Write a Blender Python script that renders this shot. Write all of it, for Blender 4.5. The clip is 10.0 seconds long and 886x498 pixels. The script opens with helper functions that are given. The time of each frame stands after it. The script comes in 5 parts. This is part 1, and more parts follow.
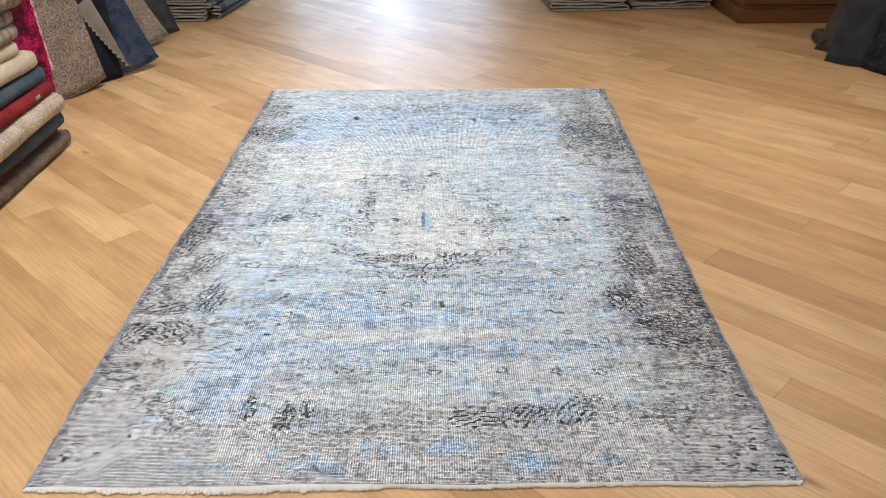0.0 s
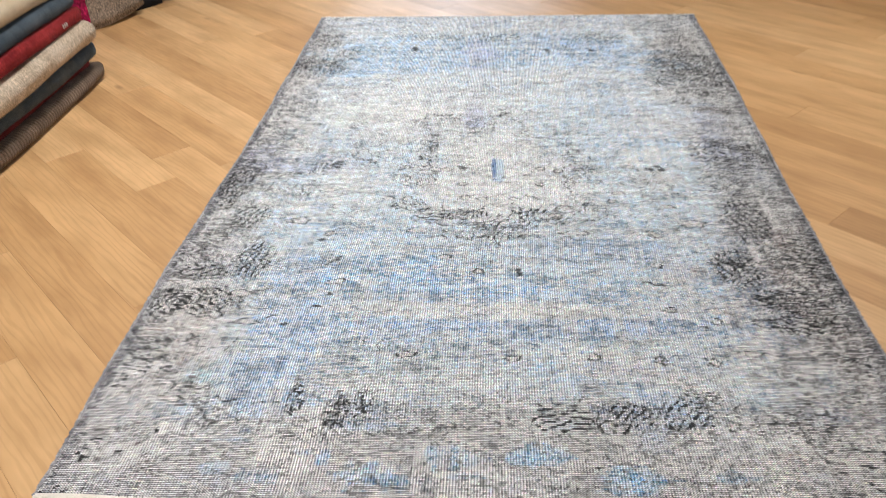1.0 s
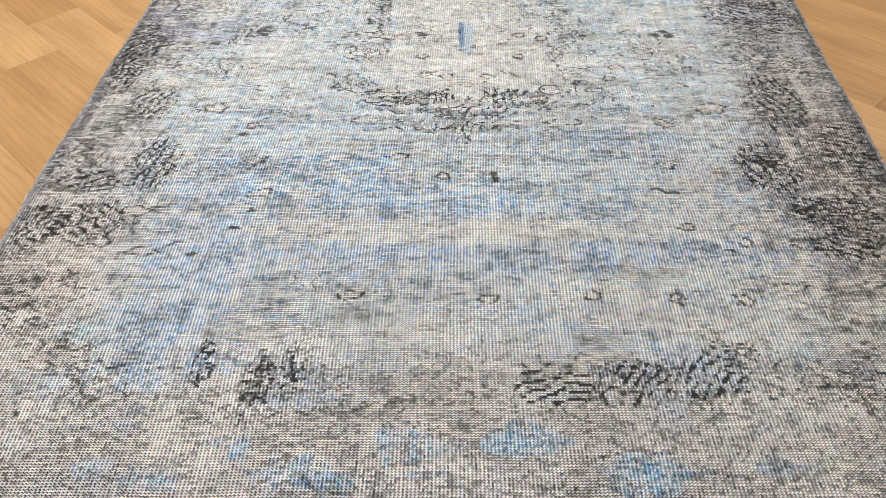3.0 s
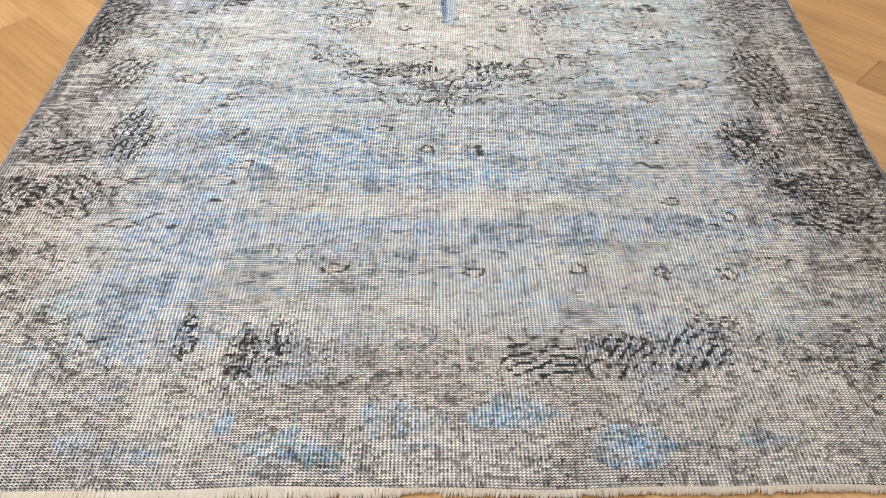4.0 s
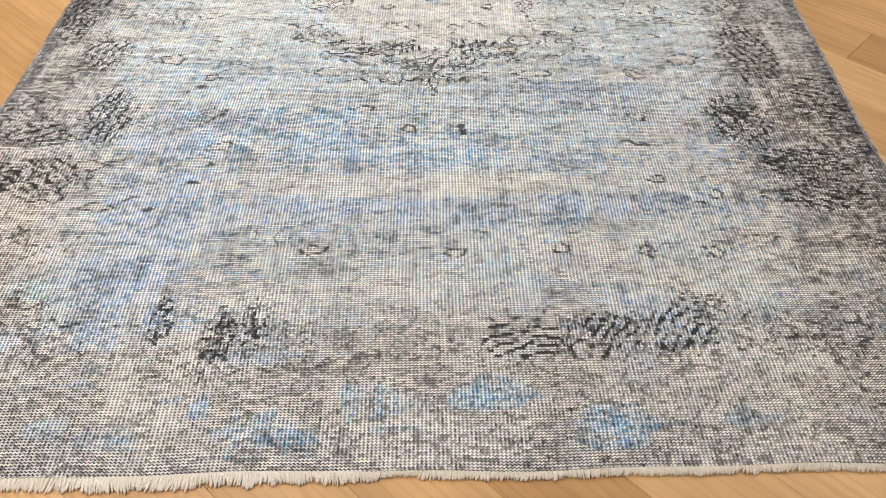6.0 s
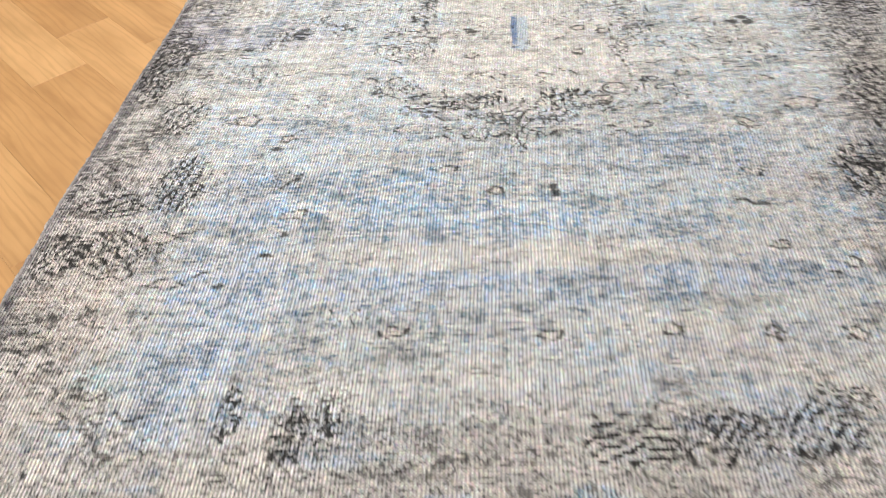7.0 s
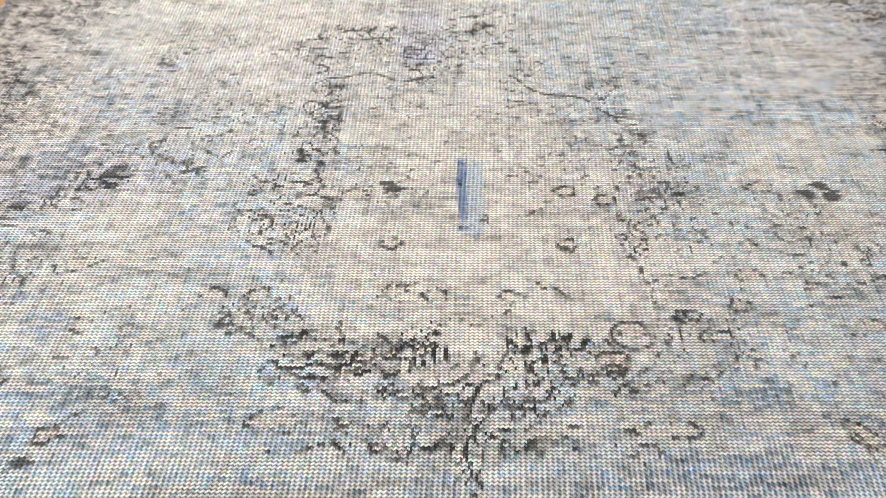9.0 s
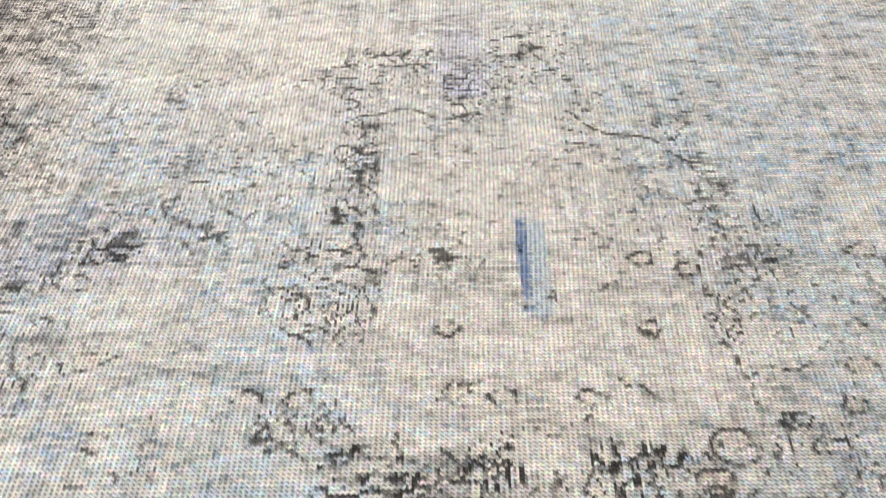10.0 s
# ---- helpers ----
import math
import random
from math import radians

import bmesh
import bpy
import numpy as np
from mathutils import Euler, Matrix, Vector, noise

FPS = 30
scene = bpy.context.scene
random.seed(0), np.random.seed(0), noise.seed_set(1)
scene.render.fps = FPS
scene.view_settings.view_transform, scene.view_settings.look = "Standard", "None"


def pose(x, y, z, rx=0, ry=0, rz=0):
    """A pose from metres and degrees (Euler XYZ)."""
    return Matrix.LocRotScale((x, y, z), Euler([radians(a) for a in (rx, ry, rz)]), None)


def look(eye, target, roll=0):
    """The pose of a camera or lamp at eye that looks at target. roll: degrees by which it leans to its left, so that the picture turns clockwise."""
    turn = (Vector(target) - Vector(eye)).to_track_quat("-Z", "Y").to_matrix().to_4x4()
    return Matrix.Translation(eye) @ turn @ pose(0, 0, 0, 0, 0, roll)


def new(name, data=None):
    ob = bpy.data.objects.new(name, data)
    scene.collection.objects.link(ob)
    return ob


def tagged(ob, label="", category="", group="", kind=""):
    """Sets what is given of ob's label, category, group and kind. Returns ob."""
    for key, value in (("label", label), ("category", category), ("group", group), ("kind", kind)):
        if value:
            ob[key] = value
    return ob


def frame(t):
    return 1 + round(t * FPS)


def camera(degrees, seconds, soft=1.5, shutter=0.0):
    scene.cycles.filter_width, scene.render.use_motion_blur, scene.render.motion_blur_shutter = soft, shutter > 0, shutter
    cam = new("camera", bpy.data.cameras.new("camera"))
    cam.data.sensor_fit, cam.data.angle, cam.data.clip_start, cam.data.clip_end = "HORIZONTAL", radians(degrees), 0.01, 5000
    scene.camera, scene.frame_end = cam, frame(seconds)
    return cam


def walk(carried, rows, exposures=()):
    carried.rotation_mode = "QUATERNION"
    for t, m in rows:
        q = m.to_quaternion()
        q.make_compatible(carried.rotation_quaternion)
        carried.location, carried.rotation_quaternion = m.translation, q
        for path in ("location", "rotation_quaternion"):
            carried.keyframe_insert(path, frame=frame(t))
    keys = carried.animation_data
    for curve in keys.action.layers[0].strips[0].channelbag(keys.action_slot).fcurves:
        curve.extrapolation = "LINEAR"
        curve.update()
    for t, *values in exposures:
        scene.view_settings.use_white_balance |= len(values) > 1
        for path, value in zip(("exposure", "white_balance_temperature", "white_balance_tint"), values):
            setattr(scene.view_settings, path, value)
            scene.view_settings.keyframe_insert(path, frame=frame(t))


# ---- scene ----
cam = camera(58.3, 10.0, soft=1.0, shutter=0.5)
PATH = [
    (0, (0.053, -1.47, 1.486), (0.075, 0.285, 0.526), -0.1),
    (0.3, (0.049, -1.418, 1.469), (0.048, 0.326, 0.491), -0.4),
    (0.5, (0.041, -1.337, 1.46), (0.009, 0.384, 0.441), -0.9),
    (1, (-0.024, -1.076, 1.356), (-0.128, 0.589, 0.251), -1.6),
    (1.5, (-0.034, -0.938, 1.247), (-0.087, 0.666, 0.053), -0.5),
    (2, (0.0, -0.731, 1.173), (-0.08, 0.77, -0.146), -1.3),
    (3.3, (-0.035, -0.595, 1.16), (-0.027, 0.831, -0.242), -0.3),
    (3.5, (-0.04, -0.596, 1.155), (-0.018, 0.819, -0.258), 0.0),
    (4, (-0.047, -0.595, 1.153), (0.0, 0.799, -0.28), 1.4),
    (4.5, (-0.056, -0.592, 1.151), (-0.016, 0.794, -0.291), 1.8),
    (5, (-0.057, -0.588, 1.146), (-0.009, 0.786, -0.307), 2.1),
    (5.2, (-0.055, -0.589, 1.144), (0.0, 0.78, -0.313), 2.2),
    (6.3, (0.012, -0.58, 1.119), (0.026, 0.796, -0.333), -0.7),
    (6.5, (0.02, -0.552, 1.126), (-0.014, 0.849, -0.3), -2.2),
    (7, (-0.017, -0.413, 1.071), (-0.183, 1.009, -0.325), -6.0),
    (7.5, (-0.095, -0.179, 1.054), (-0.216, 1.254, -0.336), -4.9),
    (8, (-0.086, 0.052, 1.02), (-0.121, 1.483, -0.377), -2.3),
    (8.5, (-0.032, 0.358, 0.952), (-0.048, 1.774, -0.46), -0.4),
    (9, (-0.024, 0.549, 0.898), (-0.02, 1.893, -0.584), 0.3),
    (9.5, (-0.071, 0.682, 0.883), (-0.069, 1.936, -0.675), 0.1),
    (10, (-0.117, 0.789, 0.891), (-0.095, 2.047, -0.663), 0.2),
]
walk(cam, [(t, look(eye, target, roll)) for t, eye, target, roll in PATH],
     [(0.0, -0.05, 5780, 9), (1.0, -0.08, 5950, 10), (2.0, -0.32, 6270, 10), (3.3, -0.15, 6240, 10), (4.0, -0.17, 6330, 10), (6.4, -0.09, 6450, 11), (8.0, 0.03, 6480, 12), (8.5, -0.02, 6530, 12), (9.0, -0.17, 6530, 12), (10.0, -0.16, 6580, 12)])

# ---- world and lights ----
world = bpy.data.worlds.new("world")
world.use_nodes = True
scene.world = world
sky = world.node_tree.nodes.new("ShaderNodeTexSky")
sky.sky_type, sky.sun_disc = "NISHITA", False
sky.sun_elevation, sky.sun_rotation = radians(40), radians(20)
world.node_tree.links.new(sky.outputs[0], world.node_tree.nodes["Background"].inputs[0])
world.node_tree.nodes["Background"].inputs[1].default_value = 0.1


def area(name, eye, target, sx, sy, power, colour, spread=180):
    data = bpy.data.lights.new(name, "AREA")
    data.shape, data.size, data.size_y, data.energy, data.color = "RECTANGLE", sx, sy, power, colour
    data.spread = radians(spread)
    ob = new(name, data)
    ob.matrix_world = look(eye, target)
    return ob


WARM = (1.0, 0.945, 0.88)
COOL = (0.78, 0.88, 1.0)
for lx, ly, power in ((-1.2, -0.9, 31), (1.3, -0.9, 9), (-1.2, 1.4, 21), (1.9, 1.7, 17), (-1.0, 3.2, 25), (2.2, 3.0, 14)):
    area("ceiling_lamp", (lx, ly, 2.82), (lx, ly, 0), 0.3, 0.3, power, WARM, 125)
area("door_daylight", (-0.45, 8.66, 1.15), (-0.45, 3.0, 0.6), 0.5, 1.9, 12, COOL)
area("window_daylight", (-0.45, 8.69, 1.2), (-0.45, 3.0, 0.6), 2.4, 1.8, 58, COOL)


# ---- materials ----
def material(name):
    m = bpy.data.materials.new(name)
    m.use_nodes = True
    return m, m.node_tree.nodes, m.node_tree.links, m.node_tree.nodes["Principled BSDF"]


def math_node(nodes, links, op, a, b=None, c=None):
    n = nodes.new("ShaderNodeMath")
    n.operation = op
    for k, v in enumerate((a, b, c)):
        if v is None:
            continue
        if isinstance(v, (int, float)):
            n.inputs[k].default_value = v
        else:
            links.new(v, n.inputs[k])
    return n.outputs[0]


def mix_node(nodes, links, fac, a, b, blend="MIX"):
    n = nodes.new("ShaderNodeMix")
    n.data_type, n.blend_type = "RGBA", blend
    for k, v in ((0, fac), (6, a), (7, b)):
        if isinstance(v, (int, float)):
            n.inputs[k].default_value = v
        elif isinstance(v, tuple):
            n.inputs[k].default_value = (*v, 1) if len(v) == 3 else v
        else:
            links.new(v, n.inputs[k])
    return n.outputs[2]


def noise_node(nodes, links, vec, scale, detail=3, rough=0.55):
    n = nodes.new("ShaderNodeTexNoise")
    n.inputs["Scale"].default_value, n.inputs["Detail"].default_value, n.inputs["Roughness"].default_value = scale, detail, rough
    if vec is not None:
        links.new(vec, n.inputs["Vector"])
    return n.outputs[0]


def ramp_node(nodes, links, fac, stops):
    n = nodes.new("ShaderNodeValToRGB")
    while len(n.color_ramp.elements) < len(stops):
        n.color_ramp.elements.new(0.5)
    for e, (p, col) in zip(n.color_ramp.elements, stops):
        e.position, e.color = p, (*col, 1)
    links.new(fac, n.inputs[0])
    return n.outputs[0]


def bump_node(nodes, links, height, strength, distance, bsdf):
    n = nodes.new("ShaderNodeBump")
    n.inputs["Strength"].default_value, n.inputs["Distance"].default_value = strength, distance
    links.new(height, n.inputs["Height"])
    links.new(n.outputs[0], bsdf.inputs["Normal"])


def mapped(nodes, links, source, scale=(1, 1, 1), turn=0.0):
    n = nodes.new("ShaderNodeMapping")
    n.inputs["Scale"].default_value, n.inputs["Rotation"].default_value = scale, (0, 0, turn)
    links.new(source, n.inputs["Vector"])
    return n.outputs[0]


def wool(name, colours, speck=0.35, rib=0.0, fine=420.0):
    """Woven wool: soft patches of the given colours, light and dark flecks, ribs along one way."""
    m, nodes, links, bsdf = material(name)
    co = nodes.new("ShaderNodeTexCoord").outputs["Object"]
    big = noise_node(nodes, links, co, 9, 4)
    stops = [(0.3 + 0.4 * k / max(1, len(colours) - 1), c) for k, c in enumerate(colours)]
    col = ramp_node(nodes, links, big, stops)
    fleck = noise_node(nodes, links, co, fine, 2, 0.7)
    lo = ramp_node(nodes, links, fleck, [(0.34, (0.30, 0.30, 0.30)), (0.50, (0.95, 0.95, 0.95)), (0.58, (1.2, 1.18, 1.15)), (0.72, (2.3, 2.2, 2.05))])
    col = mix_node(nodes, links, speck, col, lo, "MULTIPLY")
    height = fleck
    if rib:
        w = nodes.new("ShaderNodeTexWave")
        w.inputs["Scale"].default_value, w.inputs["Distortion"].default_value = rib, 1.2
        w.bands_direction = "Y"
        links.new(co, w.inputs["Vector"])
        dark = ramp_node(nodes, links, w.outputs[1], [(0.2, (0.5, 0.5, 0.5)), (0.6, (1.1, 1.1, 1.1))])
        col = mix_node(nodes, links, 0.55, col, dark, "MULTIPLY")
        height = math_node(nodes, links, "ADD", fleck, w.outputs[1])
    links.new(col, bsdf.inputs["Base Color"])
    bsdf.inputs["Roughness"].default_value = 0.95
    bsdf.inputs["Specular IOR Level"].default_value = 0.15
    fold = noise_node(nodes, links, co, 5, 2)
    height = math_node(nodes, links, "MULTIPLY_ADD", fold, 3.0, height)
    bump_node(nodes, links, height, 0.8, 0.004, bsdf)
    return m


def plaster(name, colour):
    m, nodes, links, bsdf = material(name)
    co = nodes.new("ShaderNodeTexCoord").outputs["Object"]
    n = noise_node(nodes, links, co, 2.5, 5)
    col = ramp_node(nodes, links, n, [(0.3, tuple(0.93 * c for c in colour)), (0.7, colour)])
    links.new(col, bsdf.inputs["Base Color"])
    bsdf.inputs["Roughness"].default_value = 0.85
    bump_node(nodes, links, noise_node(nodes, links, co, 90, 3), 0.15, 0.002, bsdf)
    return m


def floor_wood():
    m, nodes, links, bsdf = material("oak_plank")
    pos = nodes.new("ShaderNodeNewGeometry").outputs["Position"]
    board = nodes.new("ShaderNodeAttribute")
    board.attribute_name = "board"
    both = board.outputs["Fac"]
    turned = mapped(nodes, links, pos, (1, 1, 1), radians(45))
    off = nodes.new("ShaderNodeCombineXYZ")
    for k, f in enumerate((37.0, 53.0, 11.0)):
        links.new(math_node(nodes, links, "MULTIPLY", both, f), off.inputs[k])
    add = nodes.new("ShaderNodeVectorMath")
    links.new(turned, add.inputs[0])
    links.new(off.outputs[0], add.inputs[1])
    v = add.outputs[0]
    tone = ramp_node(nodes, links, both, [(0.0, (0.51, 0.295, 0.122)), (0.25, (0.60, 0.362, 0.158)), (0.6, (0.655, 0.41, 0.188)), (1.0, (0.715, 0.465, 0.225))])
    warp = noise_node(nodes, links, mapped(nodes, links, v, (1.2, 7, 1)), 1.6, 4, 0.6)
    grain = nodes.new("ShaderNodeTexWave")
    grain.bands_direction = "Y"
    grain.inputs["Scale"].default_value, grain.inputs["Distortion"].default_value = 5.0, 11.0
    grain.inputs["Detail"].default_value, grain.inputs["Detail Scale"].default_value = 3.0, 1.4
    links.new(mapped(nodes, links, v, (0.35, 3.2, 1)), grain.inputs["Vector"])
    col = mix_node(nodes, links, 0.6, tone, ramp_node(nodes, links, warp, [(0.3, (0.72, 0.66, 0.58)), (0.52, (1, 1, 1)), (0.75, (1.17, 1.17, 1.15))]), "MULTIPLY")
    cloud = noise_node(nodes, links, mapped(nodes, links, v, (1.6, 4.0, 1)), 2.2, 3, 0.5)
    col = mix_node(nodes, links, 0.55, col, ramp_node(nodes, links, cloud, [(0.35, (0.82, 0.77, 0.70)), (0.6, (1.08, 1.08, 1.07))]), "MULTIPLY")
    col = mix_node(nodes, links, math_node(nodes, links, "MULTIPLY", cloud, 0.55), col, ramp_node(nodes, links, grain.outputs[1], [(0.0, (0.7, 0.62, 0.52)), (0.35, (1, 1, 1)), (1.0, (1.05, 1.05, 1.04))]), "MULTIPLY")
    fibre = noise_node(nodes, links, mapped(nodes, links, v, (9, 260, 1)), 1.0, 2)
    col = mix_node(nodes, links, 0.06, col, ramp_node(nodes, links, fibre, [(0.3, (0.78, 0.74, 0.7)), (0.6, (1.05, 1.05, 1.05))]), "MULTIPLY")
    knot = nodes.new("ShaderNodeTexVoronoi")
    knot.inputs["Scale"].default_value = 1.0
    links.new(mapped(nodes, links, v, (1.1, 3.0, 1)), knot.inputs["Vector"])
    spot = ramp_node(nodes, links, knot.outputs["Distance"], [(0.02, (0.35, 0.24, 0.16)), (0.06, (1, 1, 1))])
    col = mix_node(nodes, links, 0.8, col, spot, "MULTIPLY")
    links.new(col, bsdf.inputs["Base Color"])
    worn = noise_node(nodes, links, pos, 3.0, 4)
    rough = math_node(nodes, links, "MULTIPLY_ADD", worn, 0.16, 0.36)
    links.new(rough, bsdf.inputs["Roughness"])
    bump_node(nodes, links, math_node(nodes, links, "ADD", fibre, math_node(nodes, links, "MULTIPLY", warp, 2.0)), 0.12, 0.002, bsdf)
    return m


def cabinet_wood():
    m, nodes, links, bsdf = material("cherry_wood")
    co = nodes.new("ShaderNodeTexCoord").outputs["Object"]
    g = noise_node(nodes, links, mapped(nodes, links, co, (1.5, 1.5, 22)), 2.0, 4, 0.6)
    links.new(ramp_node(nodes, links, g, [(0.3, (0.14, 0.058, 0.021)), (0.7, (0.23, 0.105, 0.04))]), bsdf.inputs["Base Color"])
    bsdf.inputs["Roughness"].default_value = 0.35
    bump_node(nodes, links, g, 0.1, 0.002, bsdf)
    return m


def rug_material():
    """Hand-knotted pile worn down to the weave: pale crests in zigzag rows, gaps of dye with painted shade or black,
    ribs of bare warp.
    """
    m, nodes, links, bsdf = material("worn_knotted_wool")

    def op(kind, x, y=None, z=None):
        return math_node(nodes, links, kind, x, y, z)

    def attribute(name):
        n = nodes.new("ShaderNodeAttribute")
        n.attribute_name = name
        return n

    dye = attribute("dye")
    kept = dye.outputs["Alpha"]
    drawn = attribute("drawn").outputs["Fac"]
    bare = attribute("bare").outputs["Fac"]
    shade_ease = attribute("shade_ease").outputs["Fac"]
    uv = nodes.new("ShaderNodeUVMap")
    uv.uv_map = "knots"
    sep = nodes.new("ShaderNodeSeparateXYZ")
    links.new(uv.outputs[0], sep.inputs[0])
    wob = noise_node(nodes, links, uv.outputs[0], 0.35, 3)
    yarn = noise_node(nodes, links, uv.outputs[0], 1.3, 2, 0.7)
    u = op("FRACT", op("MULTIPLY_ADD", sep.outputs[0], 0.5, op("MULTIPLY", wob, 0.5)))
    v = op("FRACT", op("MULTIPLY_ADD", wob, 0.35, sep.outputs[1]))
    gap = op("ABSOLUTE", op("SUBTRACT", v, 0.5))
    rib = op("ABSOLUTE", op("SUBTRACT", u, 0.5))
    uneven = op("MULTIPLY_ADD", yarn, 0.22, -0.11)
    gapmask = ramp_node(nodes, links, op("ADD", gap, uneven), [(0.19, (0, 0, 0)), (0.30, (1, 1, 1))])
    ribmask = ramp_node(nodes, links, rib, [(0.27, (0, 0, 0)), (0.40, (1, 1, 1))])
    spun = ramp_node(nodes, links, yarn, [(0.25, (0.5, 0.5, 0.52)), (0.5, (1, 1, 1)), (0.75, (1.45, 1.44, 1.42))])
    base = mix_node(nodes, links, 0.8, dye.outputs["Color"], spun, "MULTIPLY")
    # crests: dye brightened by half, and wool bleached by wear, the more the more is kept of it
    tint = mix_node(nodes, links, 1.0, dye.outputs["Color"], (1.9, 1.9, 1.9), "MULTIPLY")
    pale_wool = mix_node(nodes, links, 0.34, (0.95, 0.962, 0.95), tint)
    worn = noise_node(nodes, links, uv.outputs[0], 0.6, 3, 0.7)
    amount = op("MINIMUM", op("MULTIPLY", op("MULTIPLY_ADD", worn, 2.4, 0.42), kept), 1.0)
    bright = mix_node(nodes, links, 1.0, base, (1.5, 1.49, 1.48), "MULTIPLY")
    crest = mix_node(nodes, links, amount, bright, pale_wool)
    crest = mix_node(nodes, links, op("MULTIPLY", drawn, 0.93), crest, (0.014, 0.016, 0.018))
    # gaps: dye with painted row shade, black where the drawing runs, crossed by bare warps
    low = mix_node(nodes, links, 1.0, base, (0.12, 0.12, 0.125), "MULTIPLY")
    low = mix_node(nodes, links, op("MULTIPLY", shade_ease, 0.45), low, base)
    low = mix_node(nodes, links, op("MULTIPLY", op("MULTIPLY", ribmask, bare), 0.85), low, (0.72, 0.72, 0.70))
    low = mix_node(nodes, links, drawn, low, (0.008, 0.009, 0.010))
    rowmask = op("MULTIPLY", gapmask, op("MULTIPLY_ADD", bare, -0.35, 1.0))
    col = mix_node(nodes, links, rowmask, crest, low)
    # grooves between warps: shade painted into the colour, ribs lightened
    groove_shade = ramp_node(nodes, links, rib, [(0.02, (0.34, 0.35, 0.37)), (0.18, (0.95, 0.95, 0.95)), (0.36, (1.1, 1.1, 1.1)), (0.5, (1.4, 1.39, 1.37))])
    col = mix_node(nodes, links, op("MULTIPLY", op("MULTIPLY_ADD", bare, 0.5, 0.35), op("MULTIPLY_ADD", shade_ease, -0.45, 1.0)), col, groove_shade, "MULTIPLY")
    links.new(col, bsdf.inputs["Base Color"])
    bsdf.inputs["Roughness"].default_value = 0.95
    bsdf.inputs["Specular IOR Level"].default_value = 0.10
    bump_node(nodes, links, op("MULTIPLY_ADD", gap, -2.0, op("MULTIPLY", yarn, 0.7)), 0.2, 0.002, bsdf)
    return m


MAT_FLOOR = floor_wood()
MAT_CABINET = cabinet_wood()
MAT_WALL = plaster("wall_paint", (0.42, 0.37, 0.31))
MAT_CEILING = plaster("ceiling_paint", (0.8, 0.78, 0.74))
MAT_RUG = rug_material()
MAT_COTTON = wool("cream_cotton", [(0.88, 0.82, 0.72), (0.95, 0.92, 0.86)], 0.08, 0, 300)
MAT_BLACK_EDGE = wool("dark_yarn", [(0.03, 0.03, 0.035), (0.07, 0.07, 0.075)], 0.4)


# ---- shared builders ----
def mesh_from(name, verts, faces, mat, smooth=True):
    me = bpy.data.meshes.new(name)
    me.from_pydata(verts, [], faces)
    me.materials.append(mat)
    if smooth:
        me.polygons.foreach_set("use_smooth", np.ones(len(me.polygons), bool))
    me.update()
    return me


def part(name, me, parent, label=""):
    ob = new(name, me)
    ob.parent = parent
    if label:
        tagged(ob, label)
    return ob


def box_mesh(name, lo, hi, mat, bevel=0.0):
    bm = bmesh.new()
    bmesh.ops.create_cube(bm, size=1)
    for vert in bm.verts:
        vert.co = Vector([lo[k] + (vert.co[k] + 0.5) * (hi[k] - lo[k]) for k in range(3)])
    if bevel:
        bmesh.ops.bevel(bm, geom=bm.edges[:], offset=bevel, segments=2, affect="EDGES", profile=0.5)
    me = bpy.data.meshes.new(name)
    bm.to_mesh(me)
    bm.free()
    me.materials.append(mat)
    return me


def tube_mesh(name, pts, radius, mat, sides=6, jitter=0.0, rng=None):
    """A cord along a line of points."""
    verts, faces = [], []
    n = len(pts)
    for i, p in enumerate(pts):
        p = Vector(p)
        d = (Vector(pts[min(n - 1, i + 1)]) - Vector(pts[max(0, i - 1)])).normalized()
        a = d.orthogonal().normalized() if abs(d.z) > 0.9 else d.cross(Vector((0, 0, 1))).normalized()
        b = d.cross(a)
        r = radius * (1 + (rng.uniform(-jitter, jitter) if rng else 0))
        for k in range(sides):
            ang = 2 * math.pi * k / sides
            verts.append(p + a * (r * math.cos(ang)) + b * (r * math.sin(ang)))
    for i in range(n - 1):
        for k in range(sides):
            faces.append((i * sides + k, i * sides + (k + 1) % sides, (i + 1) * sides + (k + 1) % sides, (i + 1) * sides + k))
    faces.append(tuple(range(sides - 1, -1, -1)))
    faces.append(tuple((n - 1) * sides + k for k in range(sides)))
    return mesh_from(name, verts, faces, mat)


def ring_sweep(name, rings, mat):
    """A closed skin through rings of the same number of points, with capped ends."""
    verts, faces = [], []
    n = len(rings[0])
    for ring in rings:
        verts += [tuple(p) for p in ring]
    for i in range(len(rings) - 1):
        for k in range(n):
            faces.append((i * n + k, (i + 1) * n + k, (i + 1) * n + (k + 1) % n, i * n + (k + 1) % n))
    faces.append(tuple(range(n)))
    faces.append(tuple(reversed([(len(rings) - 1) * n + k for k in range(n)])))
    me = mesh_from(name, verts, faces, mat)
    bm = bmesh.new()
    bm.from_mesh(me)
    bmesh.ops.recalc_face_normals(bm, faces=bm.faces[:])
    bm.to_mesh(me)
    bm.free()
    return me


# ---- room ----
X0, X1, Y0, Y1, HEIGHT = -3.2, 4.3, -3.2, 8.6, 2.9


def wall(name, boxes, mat, label):
    bm = bmesh.new()
    for lo, hi in boxes:
        made = bmesh.ops.create_cube(bm, size=1)["verts"]
        for vert in made:
            vert.co = Vector([lo[k] + (vert.co[k] + 0.5) * (hi[k] - lo[k]) for k in range(3)])
    me = bpy.data.meshes.new(name)
    bm.to_mesh(me)
    bm.free()
    me.materials.append(mat)
    return tagged(new(name, me), label, "wall", kind="structure")


